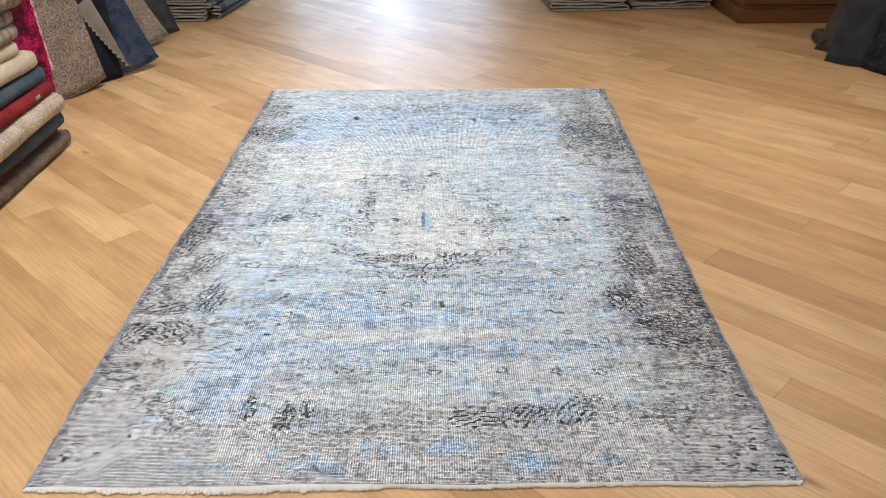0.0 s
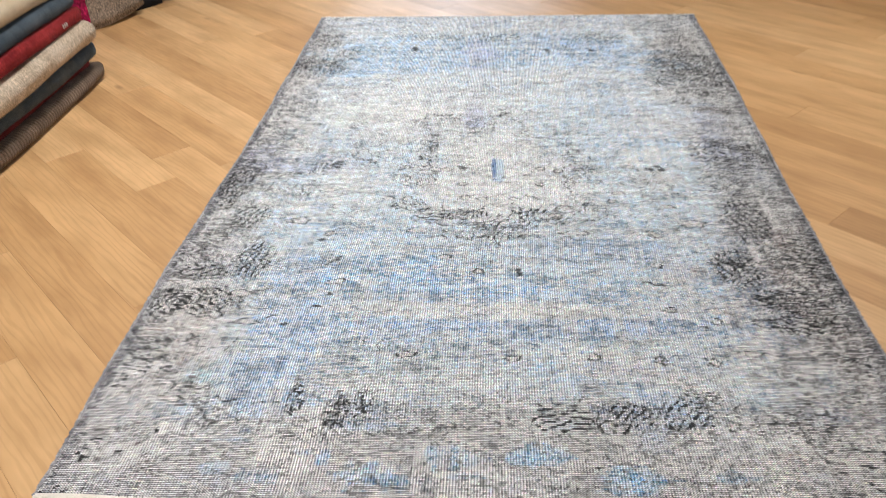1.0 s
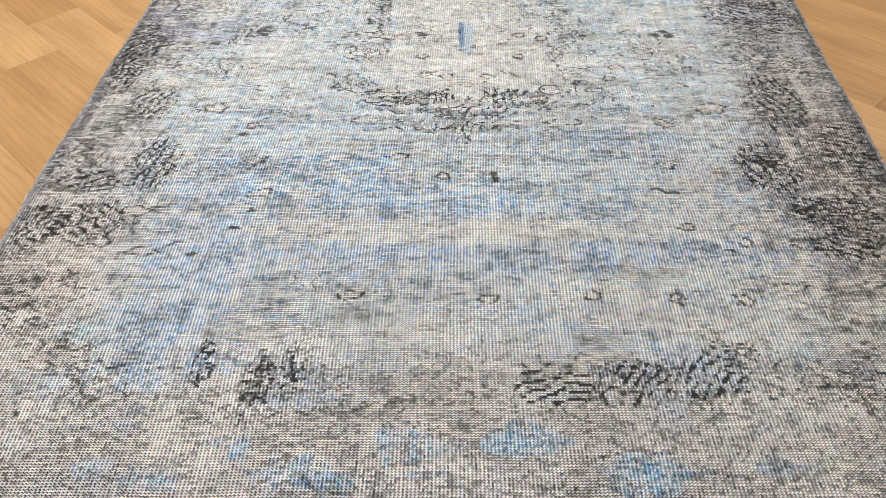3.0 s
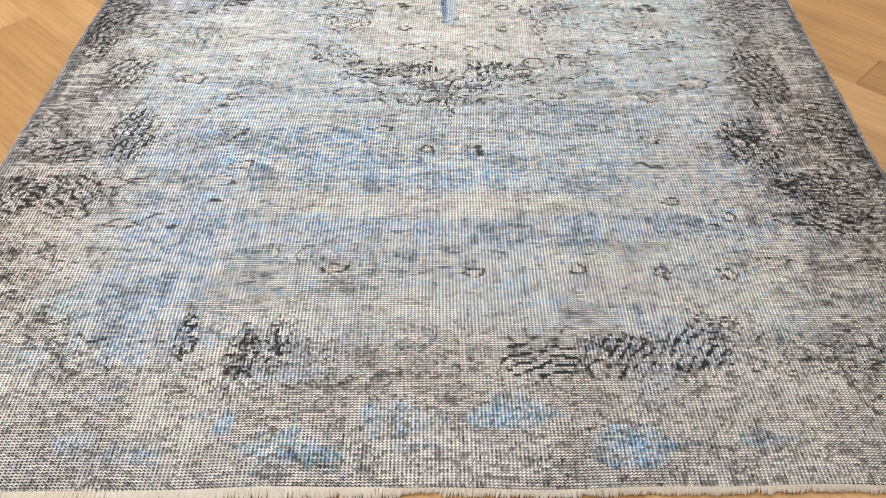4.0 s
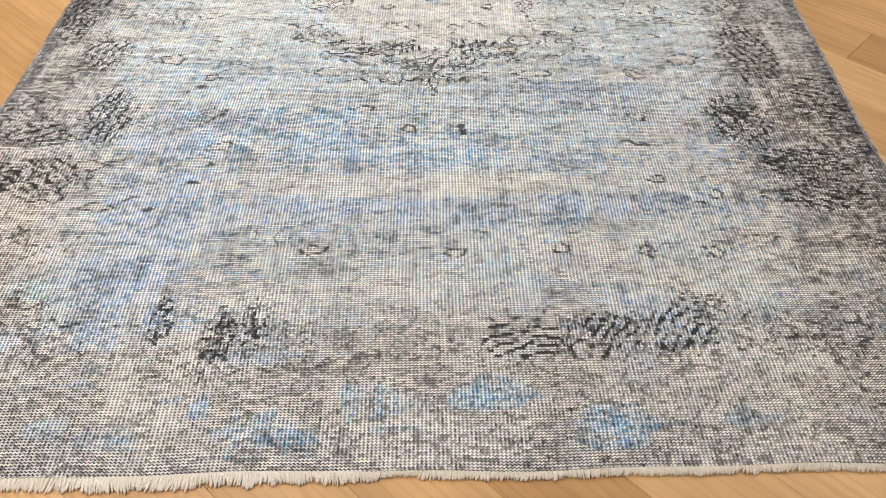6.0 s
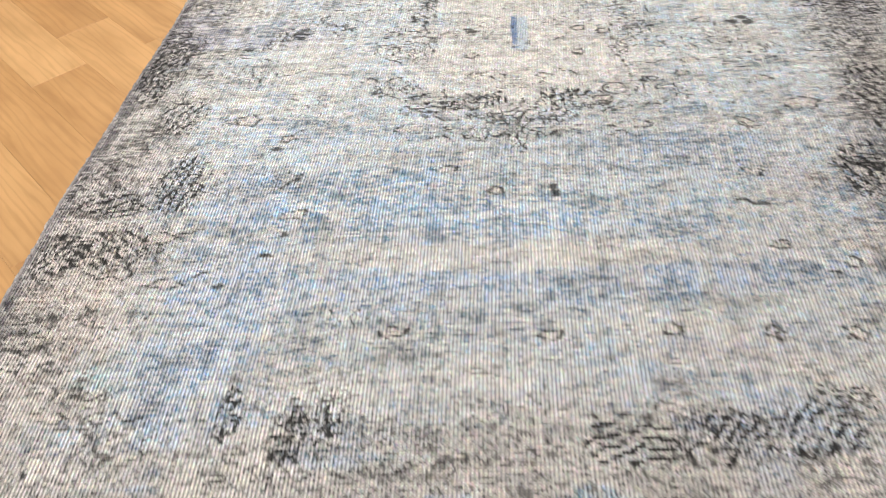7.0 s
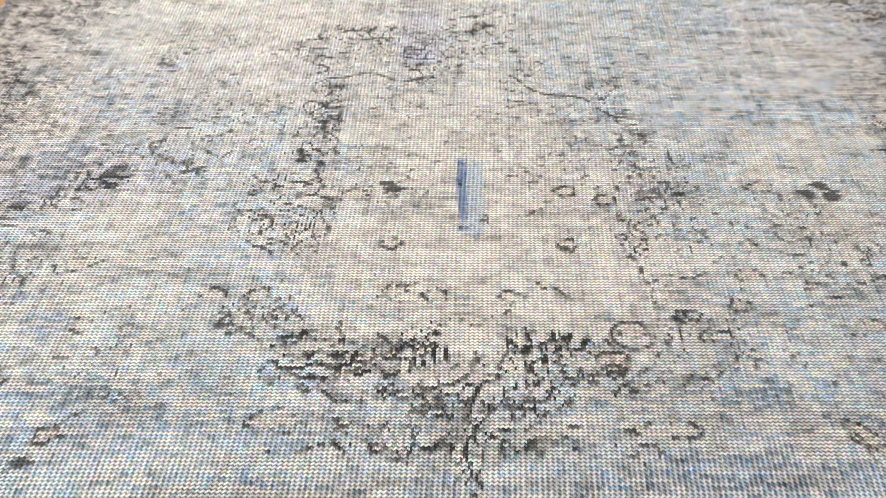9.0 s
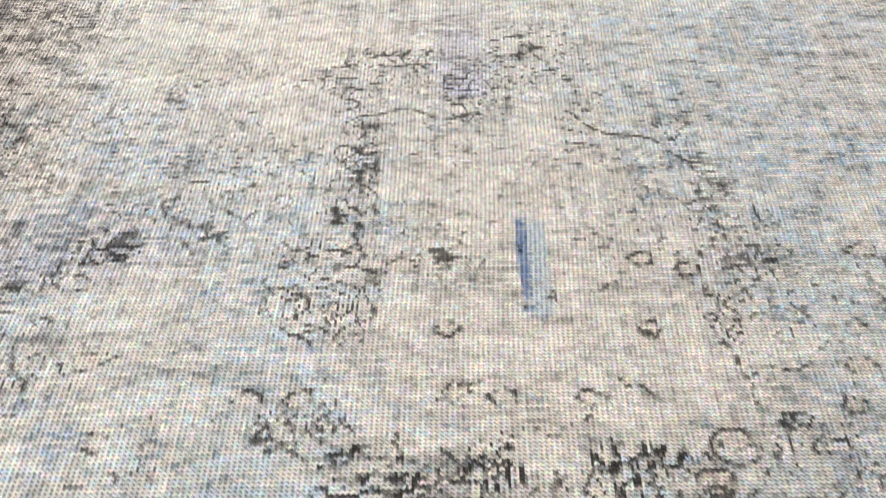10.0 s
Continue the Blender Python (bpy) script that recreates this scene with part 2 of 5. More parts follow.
wall("wall_west", [((X0 - 0.15, Y0, 0), (X0, Y1, HEIGHT))], MAT_WALL, "plain cream painted shop wall")
wall("wall_east", [((X1, Y0, 0), (X1 + 0.15, Y1, HEIGHT))], MAT_WALL, "plain cream painted shop wall")
wall("wall_south", [((X0 - 0.15, Y0 - 0.15, 0), (X1 + 0.15, Y0, HEIGHT))], MAT_WALL, "plain cream painted shop wall")
DX0, DX1, DH = -1.75, 0.85, 2.25
wall("wall_north", [((X0 - 0.15, Y1, 0), (DX0, Y1 + 0.15, HEIGHT)), ((DX1, Y1, 0), (X1 + 0.15, Y1 + 0.15, HEIGHT)),
                    ((DX0, Y1, DH), (DX1, Y1 + 0.15, HEIGHT))], MAT_WALL, "cream wall with a daylit doorway")
ceil = tagged(new("ceiling", box_mesh("ceiling", (X0 - 0.15, Y0 - 0.15, HEIGHT), (X1 + 0.15, Y1 + 0.15, HEIGHT + 0.15), MAT_CEILING)),
              "plain pale ceiling over the shop", "ceiling", kind="structure")

# floor: planks laid at 45 degrees on a slab
MAT_SLAB, sn, sl, sb = material("dark_joint")
sb.inputs["Base Color"].default_value = (0.26, 0.15, 0.06, 1)
sb.inputs["Roughness"].default_value = 0.8
floor = tagged(new("floor", box_mesh("floor", (X0, Y0, -0.06), (X1, Y1, -0.004), MAT_SLAB)),
               "warm oak plank floor laid diagonally", "floor", kind="structure")


def clip(poly, axis, bound, keep_less):
    out = []
    for i, p in enumerate(poly):
        q = poly[(i + 1) % len(poly)]
        pin = (p[axis] <= bound) == keep_less
        qin = (q[axis] <= bound) == keep_less
        if pin:
            out.append(p)
        if pin != qin:
            f = (bound - p[axis]) / (q[axis] - p[axis])
            out.append((p[0] + f * (q[0] - p[0]), p[1] + f * (q[1] - p[1])))
    return out


def plank_solid(poly, verts, faces):
    """A plank with eased edges: a top, sloping rims, and a base line under them."""
    cx, cy = sum(p[0] for p in poly) / len(poly), sum(p[1] for p in poly) / len(poly)
    n, base = len(poly), len(verts)
    for z, inset in ((-0.006, 0.0), (-0.0012, 0.0), (0.0, 0.0016)):
        for x, y in poly:
            d = max(1e-6, math.hypot(x - cx, y - cy))
            verts.append((x - (x - cx) / d * inset, y - (y - cy) / d * inset, z))
    for ring in range(2):
        for k in range(n):
            a, b = base + ring * n + k, base + ring * n + (k + 1) % n
            faces.append((a, b, b + n, a + n))
    faces.append(tuple(base + 2 * n + k for k in range(n)))


edges = [-0.255, -0.105, 0.045, 0.20, 0.36, 0.53, 0.68, 0.83, 0.965, 1.095, 1.235, 1.385, 1.545, 1.705]
while edges[-1] < 9.2:
    edges.append(edges[-1] + 0.167)
while edges[0] > -4.7:
    edges.insert(0, edges[0] - 0.155)
# rows whose butt joints show beside the rug, and boards that are plainly dark or pale
KNOWN_CUTS = {1.545: [-9, -7.2, -5.4, -3.7, -1.9, -0.04, 1.5, 3.2, 5.0, 6.5], 1.235: [-9, -7.0, -5.2, -3.0, -1.2, 0.70, 2.4, 4.2, 6.0],
              2.707: [-9, -7.4, -5.6, -4.0, -2.3, -0.64, 1.2, 3.0, 6.0], 3.709: [-9, -7.2, -5.0, -3.2, -1.5, 0.4, 2.2, 6.0],
              -0.105: [-9, -7.3, -5.6, -4.1, -2.29, -0.6, 1.3, 3.0, 6.0], 0.045: [-9, -7.0, -5.2, -3.4, -1.82, -0.2, 1.6, 3.2, 6.0]}
TONED = ((1.545, 0.6, 0.02), (1.385, 0.6, 0.75), (1.235, 0.2, 0.22), (1.095, 0.5, 0.85), (0.965, 0.5, 0.12), (2.707, 0.2, 0.3), (2.874, 0.0, 0.9),
         (3.709, -0.6, 0.05), (1.705, 0.6, 0.65), (-0.105, -1.6, 0.25), (-0.105, -2.6, 0.85), (0.045, -1.5, 0.3), (0.045, -2.2, 0.7), (0.20, -1.8, 0.5))


def board_tone(a0, s0, s1, rng):
    for at, along, tone in TONED:
        if abs(a0 - at) < 0.03 and s0 < along < s1:
            return tone
    return 0.08 + 0.88 * rng.random()


def set_tone(me, tones):
    me.attributes.new("board", "FLOAT", "FACE").data.foreach_set("value", tones)
    return me


rest_tones = []
rng = random.Random(5)
rest_verts, rest_faces = [], []
for a0, a1 in zip(edges[:-1], edges[1:]):
    s = -9.0 - rng.uniform(0, 1.6)
    cuts = [s]
    while s < 6.0:
        s += rng.choice((0.95, 1.25, 1.5, 1.8, 2.1))
        cuts.append(s)
    for at, laid in KNOWN_CUTS.items():
        if abs(a0 - at) < 0.03:
            cuts = laid
    for s0, s1 in zip(cuts[:-1], cuts[1:]):
        g = 0.0002
        tone = board_tone(a0, s0, s1, rng)
        poly = [((a + s) / 2 ** 0.5, (a - s) / 2 ** 0.5) for a, s in ((a0 + g, s0 + g), (a0 + g, s1 - g), (a1 - g, s1 - g), (a1 - g, s0 + g))]
        poly = poly[::-1]
        for axis, bound, less in ((0, X1, True), (0, X0, False), (1, Y1, True), (1, Y0, False)):
            poly = clip(poly, axis, bound, less) if poly else poly
        if len(poly) < 3:
            continue
        area2 = sum(poly[i][0] * poly[(i + 1) % len(poly)][1] - poly[(i + 1) % len(poly)][0] * poly[i][1] for i in range(len(poly)))
        if area2 < 0:
            poly = poly[::-1]
        mx, my = sum(p[0] for p in poly) / len(poly), sum(p[1] for p in poly) / len(poly)
        if -0.9 < my < 6.4:
            vs, fs = [], []
            plank_solid(poly, vs, fs)
            part("plank", set_tone(mesh_from("plank", vs, fs, MAT_FLOOR, False), [tone] * len(fs)), floor)
        else:
            plank_solid(poly, rest_verts, rest_faces)
            rest_tones += [tone] * (len(rest_faces) - len(rest_tones))
tagged(part("planking", set_tone(mesh_from("planking", rest_verts, rest_faces, MAT_FLOOR, False), rest_tones), floor), kind="stuff")

# glazed shop door in the far wall
door = tagged(new("door_1"), "glazed shop door letting in daylight", "door", kind="structure")
door.location = (DX0, Y1 + 0.05, 0)
wdt = DX1 - DX0
for nm, lo, hi in (("jamb", (0, 0, 0), (0.06, 0.06, DH)), ("jamb", (wdt - 0.06, 0, 0), (wdt, 0.06, DH)),
                   ("mullion", (0.92, 0, 0.14), (0.97, 0.06, DH - 0.07)), ("mullion", (1.63, 0, 0.14), (1.68, 0.06, DH - 0.07)),
                   ("head", (0.06, 0, DH - 0.07), (wdt - 0.06, 0.06, DH)), ("bottom_rail", (0.06, 0, 0), (wdt - 0.06, 0.06, 0.14))):
    part(nm, box_mesh(nm, lo, hi, MAT_CABINET, 0.004), door)
MAT_GLASS, gn, gl, gb = material("clear_glass")
gb.inputs["Transmission Weight"].default_value, gb.inputs["Roughness"].default_value, gb.inputs["IOR"].default_value = 1.0, 0.0, 1.0
pane = part("pane", box_mesh("pane", (0.06, 0.025, 0.14), (wdt - 0.06, 0.031, DH - 0.07), MAT_GLASS), door)
pane.visible_shadow = False


# ---- the large rug ----
NX, NY = 600, 640
LENGTH = 3.27
rs = np.random.RandomState(11)


def smooth_noise(cx, cy, seed):
    """Value noise over the knots, with cells of cx by cy units of 6.5 by 5.8 mm."""
    cx, cy = cx * 2.0, cy * 1.14
    r = np.random.RandomState(seed)
    gx, gy = int(NX / cx) + 3, int(NY / cy) + 3
    g = r.rand(gy, gx)
    px, py = np.arange(NX) / cx + r.rand(), np.arange(NY) / cy + r.rand()
    ix, iy = px.astype(int), py.astype(int)
    fx, fy = px - ix, py - iy
    fx, fy = fx * fx * (3 - 2 * fx), fy * fy * (3 - 2 * fy)
    ix, iy = np.minimum(ix, gx - 2), np.minimum(iy, gy - 2)
    a = g[np.ix_(iy, ix)] * (1 - fx) + g[np.ix_(iy, ix + 1)] * fx
    b = g[np.ix_(iy + 1, ix)] * (1 - fx) + g[np.ix_(iy + 1, ix + 1)] * fx
    return a * (1 - fy[:, None]) + b * fy[:, None]


def half_left(y):
    return -0.982 + 0.047 * np.clip((y - 0.5) / 1.9, 0, 1) + 0.004 * np.sin(y * 4.1 + 1) + 0.002 * np.sin(y * 13)


def half_right(y):
    return 0.977 + 0.0465 * np.maximum(0, y - 0.55) + 0.004 * np.sin(y * 3.3 + 0.5) + 0.002 * np.sin(y * 11 + 2)


kx, ky = (np.arange(NX) + 0.5) / NX, (np.arange(NY) + 0.5) / NY
Y = np.repeat((ky * LENGTH)[:, None], NX, 1)
X = half_left(Y) + kx[None, :] * (half_right(Y) - half_left(Y))

cream, pale, sky_blue = (0.52, 0.545, 0.535), (0.29, 0.40, 0.48), (0.14, 0.29, 0.46)
sky_ = sky_blue
blue, denim, azure = (0.09, 0.19, 0.33), (0.04, 0.09, 0.19), (0.10, 0.25, 0.41)
teal, sage, tan = (0.20, 0.38, 0.44), (0.36, 0.42, 0.37), (0.42, 0.35, 0.29)
mauve, indigo, slate = (0.26, 0.23, 0.26), (0.13, 0.15, 0.30), (0.20, 0.25, 0.30)
ink = (0.016, 0.020, 0.022)

RAG = 0.5 * smooth_noise(14, 9, 1) + 0.3 * smooth_noise(5, 4, 2) + 0.2 * smooth_noise(2, 1.5, 3)
STREAK = 0.6 * smooth_noise(60, 3, 4) + 0.4 * smooth_noise(22, 1.6, 5)
WARPS = 0.6 * smooth_noise(4, 90, 6) + 0.4 * smooth_noise(1.6, 40, 7)
FINE = smooth_noise(2.4, 0.9, 8)
FINE2 = smooth_noise(1.2, 1.7, 9)
RUNS = smooth_noise(3.0, 0.9, 12)
TUFT = 0.55 * RUNS + 0.45 * smooth_noise(1.4, 6.0, 13)
dye = np.zeros((NY, NX, 3))
beads = np.full((NY, NX), 0.78)
bare = np.clip((0.55 * smooth_noise(30, 20, 41) + 0.45 * smooth_noise(9, 12, 42) - 0.44) / 0.16, 0, 1) * 0.55
pool = np.zeros((NY, NX))
BLUES = (sky_blue, blue, denim, azure, teal, indigo)


def blend(mask, colour):
    dye[:] = dye * (1 - mask[..., None]) + np.array(colour) * mask[..., None]


def patch(x, y, w, h, colour, strength):
    """A soft, ragged pool of dye."""
    q = np.sqrt(((X - x) / (w * 0.62)) ** 2 + ((Y - y) / (h * 0.62)) ** 2)
    edge = q + (RAG - 0.5) * 1.3 + (STREAK - 0.5) * 0.9 + (WARPS - 0.5) * 0.5
    m = np.clip((1.2 - edge) / 0.7, 0, 1)
    m = (0.35 * m + 0.65 * np.clip((m * 1.55 - TUFT) / 0.3, 0, 1)) * min(1.0, strength * (1.2 if colour in BLUES else 1.0))
    blend(m, colour)
    beads[:] += m * ((0.95 if colour in (cream, tan) else 0.42 if colour in BLUES else 0.34 if sum(colour) < 0.5 else 0.75) - beads)
    if colour in BLUES and colour is not sky_blue:
        np.maximum(pool, m, out=pool)
    bare[:] += m * ((0.7 if colour in BLUES else 0.35) - bare) * 0.8


marks = np.zeros((NY, NX))


SWIRL = 0.75 * smooth_noise(13, 9, 51) + 0.25 * smooth_noise(5, 4, 52)
SWIRL2 = 0.75 * smooth_noise(9, 12, 53) + 0.25 * smooth_noise(4, 4, 54)
KNOT = 0.6 * smooth_noise(0.9, 0.9, 55) + 0.4 * smooth_noise(2.0, 1.0, 56)


def hatch(x, y, w, h, density):
    """A patch of thin, curling, broken outlines with a few dark knots between them."""
    q = ((X - x) / (w * 0.62)) ** 2 + ((Y - y) / (h * 0.62)) ** 2 + 0.7 * (RAG - 0.5)
    fall = np.clip(1.25 - q, 0, 1)
    ink_left = np.sqrt(fall) * density
    line = np.minimum(np.abs((SWIRL * 7) % 1 - 0.5) / 7, np.abs((SWIRL2 * 5) % 1 - 0.5) / 5)
    outline = np.clip(1.3 - line / 0.014, 0, 1) * np.clip((0.35 * KNOT + 0.35 * RAG + 0.3 * RUNS + 0.75 * ink_left - 0.62) / 0.12, 0, 1)
    knots = np.clip((KNOT - (0.86 - 0.30 * ink_left)) / 0.08, 0, 1)
    m = np.maximum(outline, knots * 0.9) * (fall > 0.02)
    np.maximum(marks, m * min(1.0, 0.75 + 0.5 * density), out=marks)


def smear(x, y, w, h, strength):
    q = ((X - x) / (w * 0.55)) ** 2 + ((Y - y) / (h * 0.55)) ** 2 + (RAG - 0.5)
    np.maximum(marks, np.clip((np.clip(1.2 - q, 0, 1) * strength * 1.6 - TUFT) / 0.3, 0, 1) * 0.8, out=marks)


def ring(x, y, w, h, turn=0):
    """A small outlined blossom with a pale heart."""
    w, h = max(w * 0.85, 0.028), max(h * 0.62, 0.022)
    c, s = math.cos(radians(turn)), math.sin(radians(turn))
    dx, dy = X - x, Y - y
    u, v = (dx * c + dy * s) / (w / 2), (-dx * s + dy * c) / (h / 2)
    ang = np.arctan2(v, u)
    q = np.sqrt(u * u + v * v) * (1 + 0.09 * np.cos(3 * ang + x * 40) + 0.12 * np.cos(5 * ang + y * 30))
    thick = 0.0046 / (0.25 * (w + h))
    heart = np.clip((1 - q) / 0.3, 0, 1)
    blend(heart * 0.55, (0.52, 0.49, 0.45))
    m = np.clip(1.25 - np.abs(q - 1) / thick, 0, 1) * np.clip((0.4 * RAG + 0.7 * KNOT - 0.46) / 0.12, 0.1, 1)
    np.maximum(marks, m * 0.95, out=marks)


def arc(x, y, w, h):
    """A thin closed outline."""
    q = np.sqrt(((X - x) / (w / 2)) ** 2 + ((Y - y) / (h / 2)) ** 2) + 0.12 * (RAG - 0.5)
    m = np.clip(1.2 - np.abs(q - 1) * 0.25 * (w + h) / 0.0045, 0, 1) * np.clip((0.5 * RAG + 0.6 * RUNS - 0.36) / 0.15, 0.1, 1)
    np.maximum(marks, m * 0.95, out=marks)


def plume(x, y, w, h, turn):
    """Parallel strokes, as in a feather or a leaf."""
    c, s = math.cos(radians(turn)), math.sin(radians(turn))
    across = -(X - x) * s + (Y - y) * c + 0.035 * (RAG - 0.5) + 0.25 * ((X - x) * c + (Y - y) * s) ** 2 / max(w, h)
    q = ((X - x) / (w * 0.54)) ** 2 + ((Y - y) / (h * 0.54)) ** 2 + 0.8 * (RAG - 0.5)
    lines = np.cos(across * 2 * math.pi / 0.0195)
    m = np.clip((lines - 0.25) / 0.25, 0, 1) * np.clip((1.1 - q) / 0.2, 0, 1) * np.clip((RUNS + 0.5 * FINE2 - 0.60) / 0.25, 0, 1)
    np.maximum(marks, m, out=marks)


def dash(xa, ya, xb, yb, width):
    dx, dy = xb - xa, yb - ya
    n = max(1e-6, dx * dx + dy * dy)
    t = np.clip(((X - xa) * dx + (Y - ya) * dy) / n, 0, 1)
    bend = 0.010 * np.sin(t * 9 + xa * 50) * min(1.0, math.sqrt(n) / 0.15)
    d = np.hypot(X - xa - t * dx + bend * 0.4, Y - ya - t * dy + bend)
    m = np.clip(1.5 - d / (max(width, 0.0065) * 0.5), 0, 1) * np.clip((KNOT * 0.7 + RAG * 0.6 - 0.52) / 0.12, 0.08, 1)
    np.maximum(marks, m * 0.9, out=marks)


def dot(x, y, w, h):
    q = np.sqrt(((X - x) / (max(w, 0.012) * 0.5)) ** 2 + ((Y - y) / (max(h, 0.014) * 0.5)) ** 2) + (FINE - 0.5) * 0.9 + (RUNS - 0.5) * 1.3
    np.maximum(marks, np.clip((1.1 - q) / 0.4, 0, 1) * 0.85, out=marks)


def stripe(x, y, w, h, colour=(0.58, 0.56, 0.54), left=0.8):
    q = np.maximum(np.abs(X - x) / (w * 0.5), np.abs(Y - y) / (h * 0.5)) + (FINE - 0.5) * 0.5
    m = np.clip((1.1 - q) / 0.2, 0, 1) * 0.9
    blend(m, colour)
    beads[:] += m * (left - beads)


# ground colours: pale field, greyed border, brown ends
side = np.maximum(0, np.abs(X) - 0.02)
dye[:] = np.array(pale)
hue = 0.6 * smooth_noise(26, 18, 21) + 0.4 * smooth_noise(7, 5, 22)
hue2 = 0.6 * smooth_noise(40, 10, 23) + 0.4 * smooth_noise(9, 3, 24)
blend(np.clip((hue - 0.46) / 0.2, 0, 1) * 0.33, cream)
blend(np.clip((hue2 - 0.40) / 0.2, 0, 1) * 0.75, sky_)
blend(np.clip((0.36 - hue2) / 0.12, 0, 1) * 0.3, sage)
border = np.clip((side - 0.66 + 0.30 * (RAG - 0.5)) / 0.2, 0, 1)
blend(border * 0.8, (0.205, 0.182, 0.165))
blend(np.clip((side - 0.84 + 0.12 * (RAG - 0.5)) / 0.07, 0, 1) * 0.8, (0.12, 0.108, 0.115))
front = np.clip((0.40 - Y + 0.30 * (RAG - 0.5)) / 0.18, 0, 1)
blend(front * 0.66, (0.23, 0.20, 0.175))
blend(np.clip((0.20 - Y + 0.2 * (RAG - 0.5)) / 0.1, 0, 1) * 0.6, (0.15, 0.125, 0.125))
blend(np.clip((0.08 - Y + 0.05 * (RAG - 0.5)) / 0.05, 0, 1) * 0.7, (0.13, 0.12, 0.14))
back = np.clip((Y - 2.98 + 0.15 * (RAG - 0.5)) / 0.12, 0, 1)
blend(back * 0.8, slate)
beads += 0.15 * front - 0.42 * border * (1 - front)

# pools of dye
patch(-0.02, 0.80, 1.25, 0.42, sky_blue, 0.55)
patch(-0.56, 0.60, 0.22, 0.55, blue, 0.45)
patch(0.36, 0.95, 0.42, 0.20, blue, 0.45)
patch(0.10, 0.555, 0.95, 0.09, blue, 0.5)
patch(-0.20, 0.72, 0.55, 0.07, blue, 0.45)
patch(0.05, 2.62, 1.30, 0.45, sky_blue, 0.55)
patch(0.0, 2.25, 1.1, 0.35, pale, 0.5)
patch(0.52, 1.95, 0.5, 0.6, sky_blue, 0.35)
patch(-0.009, 1.235, 1.228, 0.932, pale, 0.5)
patch(0.035, 1.428, 0.463, 0.564, cream, 0.9)
patch(-0.018, 1.887, 0.416, 0.322, cream, 0.45)
patch(0.028, 1.338, 0.525, 0.323, cream, 0.8)
patch(0.012, 0.644, 0.504, 0.070, cream, 0.85)
patch(-0.204, 0.653, 0.359, 0.054, pale, 0.6)
patch(-0.242, 0.680, 0.363, 0.043, blue, 0.6)
patch(-0.294, 0.844, 0.309, 0.124, sky_, 0.6)
patch(-0.111, 0.764, 0.326, 0.058, blue, 0.35)
patch(0.076, 0.727, 0.248, 0.076, sky_, 0.6)
patch(0.404, 0.978, 0.304, 0.161, blue, 0.75)
patch(0.371, 1.037, 0.169, 0.096, blue, 0.5)
patch(0.353, 0.593, 0.332, 0.079, denim, 0.75)
patch(0.455, 0.628, 0.108, 0.042, denim, 0.6)
patch(0.258, 0.593, 0.379, 0.040, blue, 0.5)
patch(-0.269, 0.584, 0.441, 0.034, sky_, 0.5)
patch(-0.471, 0.679, 0.216, 0.054, blue, 0.5)
patch(-0.476, 0.609, 0.070, 0.102, blue, 0.75)
patch(-0.558, 0.583, 0.092, 0.403, blue, 0.5)
patch(-0.553, 0.457, 0.109, 0.209, blue, 0.5)
patch(-0.548, 0.488, 0.055, 0.092, denim, 0.35)
patch(-0.610, 0.822, 0.076, 0.223, denim, 0.5)
patch(-0.477, 0.864, 0.155, 0.084, blue, 0.4)
patch(-0.627, 0.583, 0.115, 0.133, blue, 0.5)
patch(-0.715, 0.386, 0.136, 0.078, teal, 0.95)
patch(-0.745, 0.261, 0.089, 0.049, sky_, 0.8)
patch(-0.460, 0.318, 0.205, 0.079, sky_, 0.5)
patch(-0.316, 0.241, 0.138, 0.086, blue, 0.45)
patch(-0.637, 0.670, 0.191, 0.107, pale, 0.4)
patch(-0.814, 0.705, 0.144, 0.128, sage, 0.4)
patch(-0.764, 0.473, 0.175, 0.150, tan, 0.4)
patch(-0.821, 0.617, 0.116, 0.137, tan, 0.6)
patch(-0.653, 0.551, 0.136, 0.097, sage, 0.3)
patch(-0.081, 0.457, 0.441, 0.136, pale, 0.5)
patch(-0.153, 0.343, 0.627, 0.081, cream, 0.55)
patch(-0.494, 0.242, 0.197, 0.073, cream, 0.5)
patch(0.052, 0.240, 0.120, 0.098, cream, 0.4)
patch(-0.276, 0.079, 0.118, 0.072, azure, 0.95)
patch(-0.095, 0.120, 0.103, 0.054, azure, 0.6)
patch(-0.378, 0.114, 0.032, 0.036, azure, 0.9)
patch(-0.502, 0.075, 0.081, 0.041, azure, 0.6)
patch(-0.423, 0.132, 0.038, 0.021, azure, 0.6)
patch(-0.613, 0.086, 0.054, 0.031, azure, 0.5)
patch(-0.066, 0.072, 0.091, 0.020, azure, 0.5)
patch(0.109, 0.140, 0.134, 0.051, azure, 0.85)
patch(0.293, 0.075, 0.116, 0.079, azure, 0.98)
patch(0.278, 0.044, 0.036, 0.040, denim, 0.4)
patch(0.511, 0.089, 0.075, 0.035, azure, 0.6)
patch(0.609, 0.099, 0.056, 0.033, sage, 0.5)
patch(0.690, 0.088, 0.056, 0.032, denim, 0.4)
patch(0.145, 0.071, 0.055, 0.020, sage, 0.5)
patch(-0.148, 0.062, 0.027, 0.041, denim, 0.4)
patch(-0.131, 0.093, 0.018, 0.021, teal, 0.6)
patch(0.287, 0.264, 0.153, 0.075, denim, 0.7)
patch(0.363, 0.239, 0.091, 0.110, denim, 0.5)
patch(0.440, 0.263, 0.102, 0.101, blue, 0.5)
patch(0.749, 0.262, 0.083, 0.063, azure, 0.6)
patch(0.736, 0.369, 0.174, 0.070, teal, 0.5)
patch(0.424, 0.427, 0.288, 0.088, mauve, 0.5)
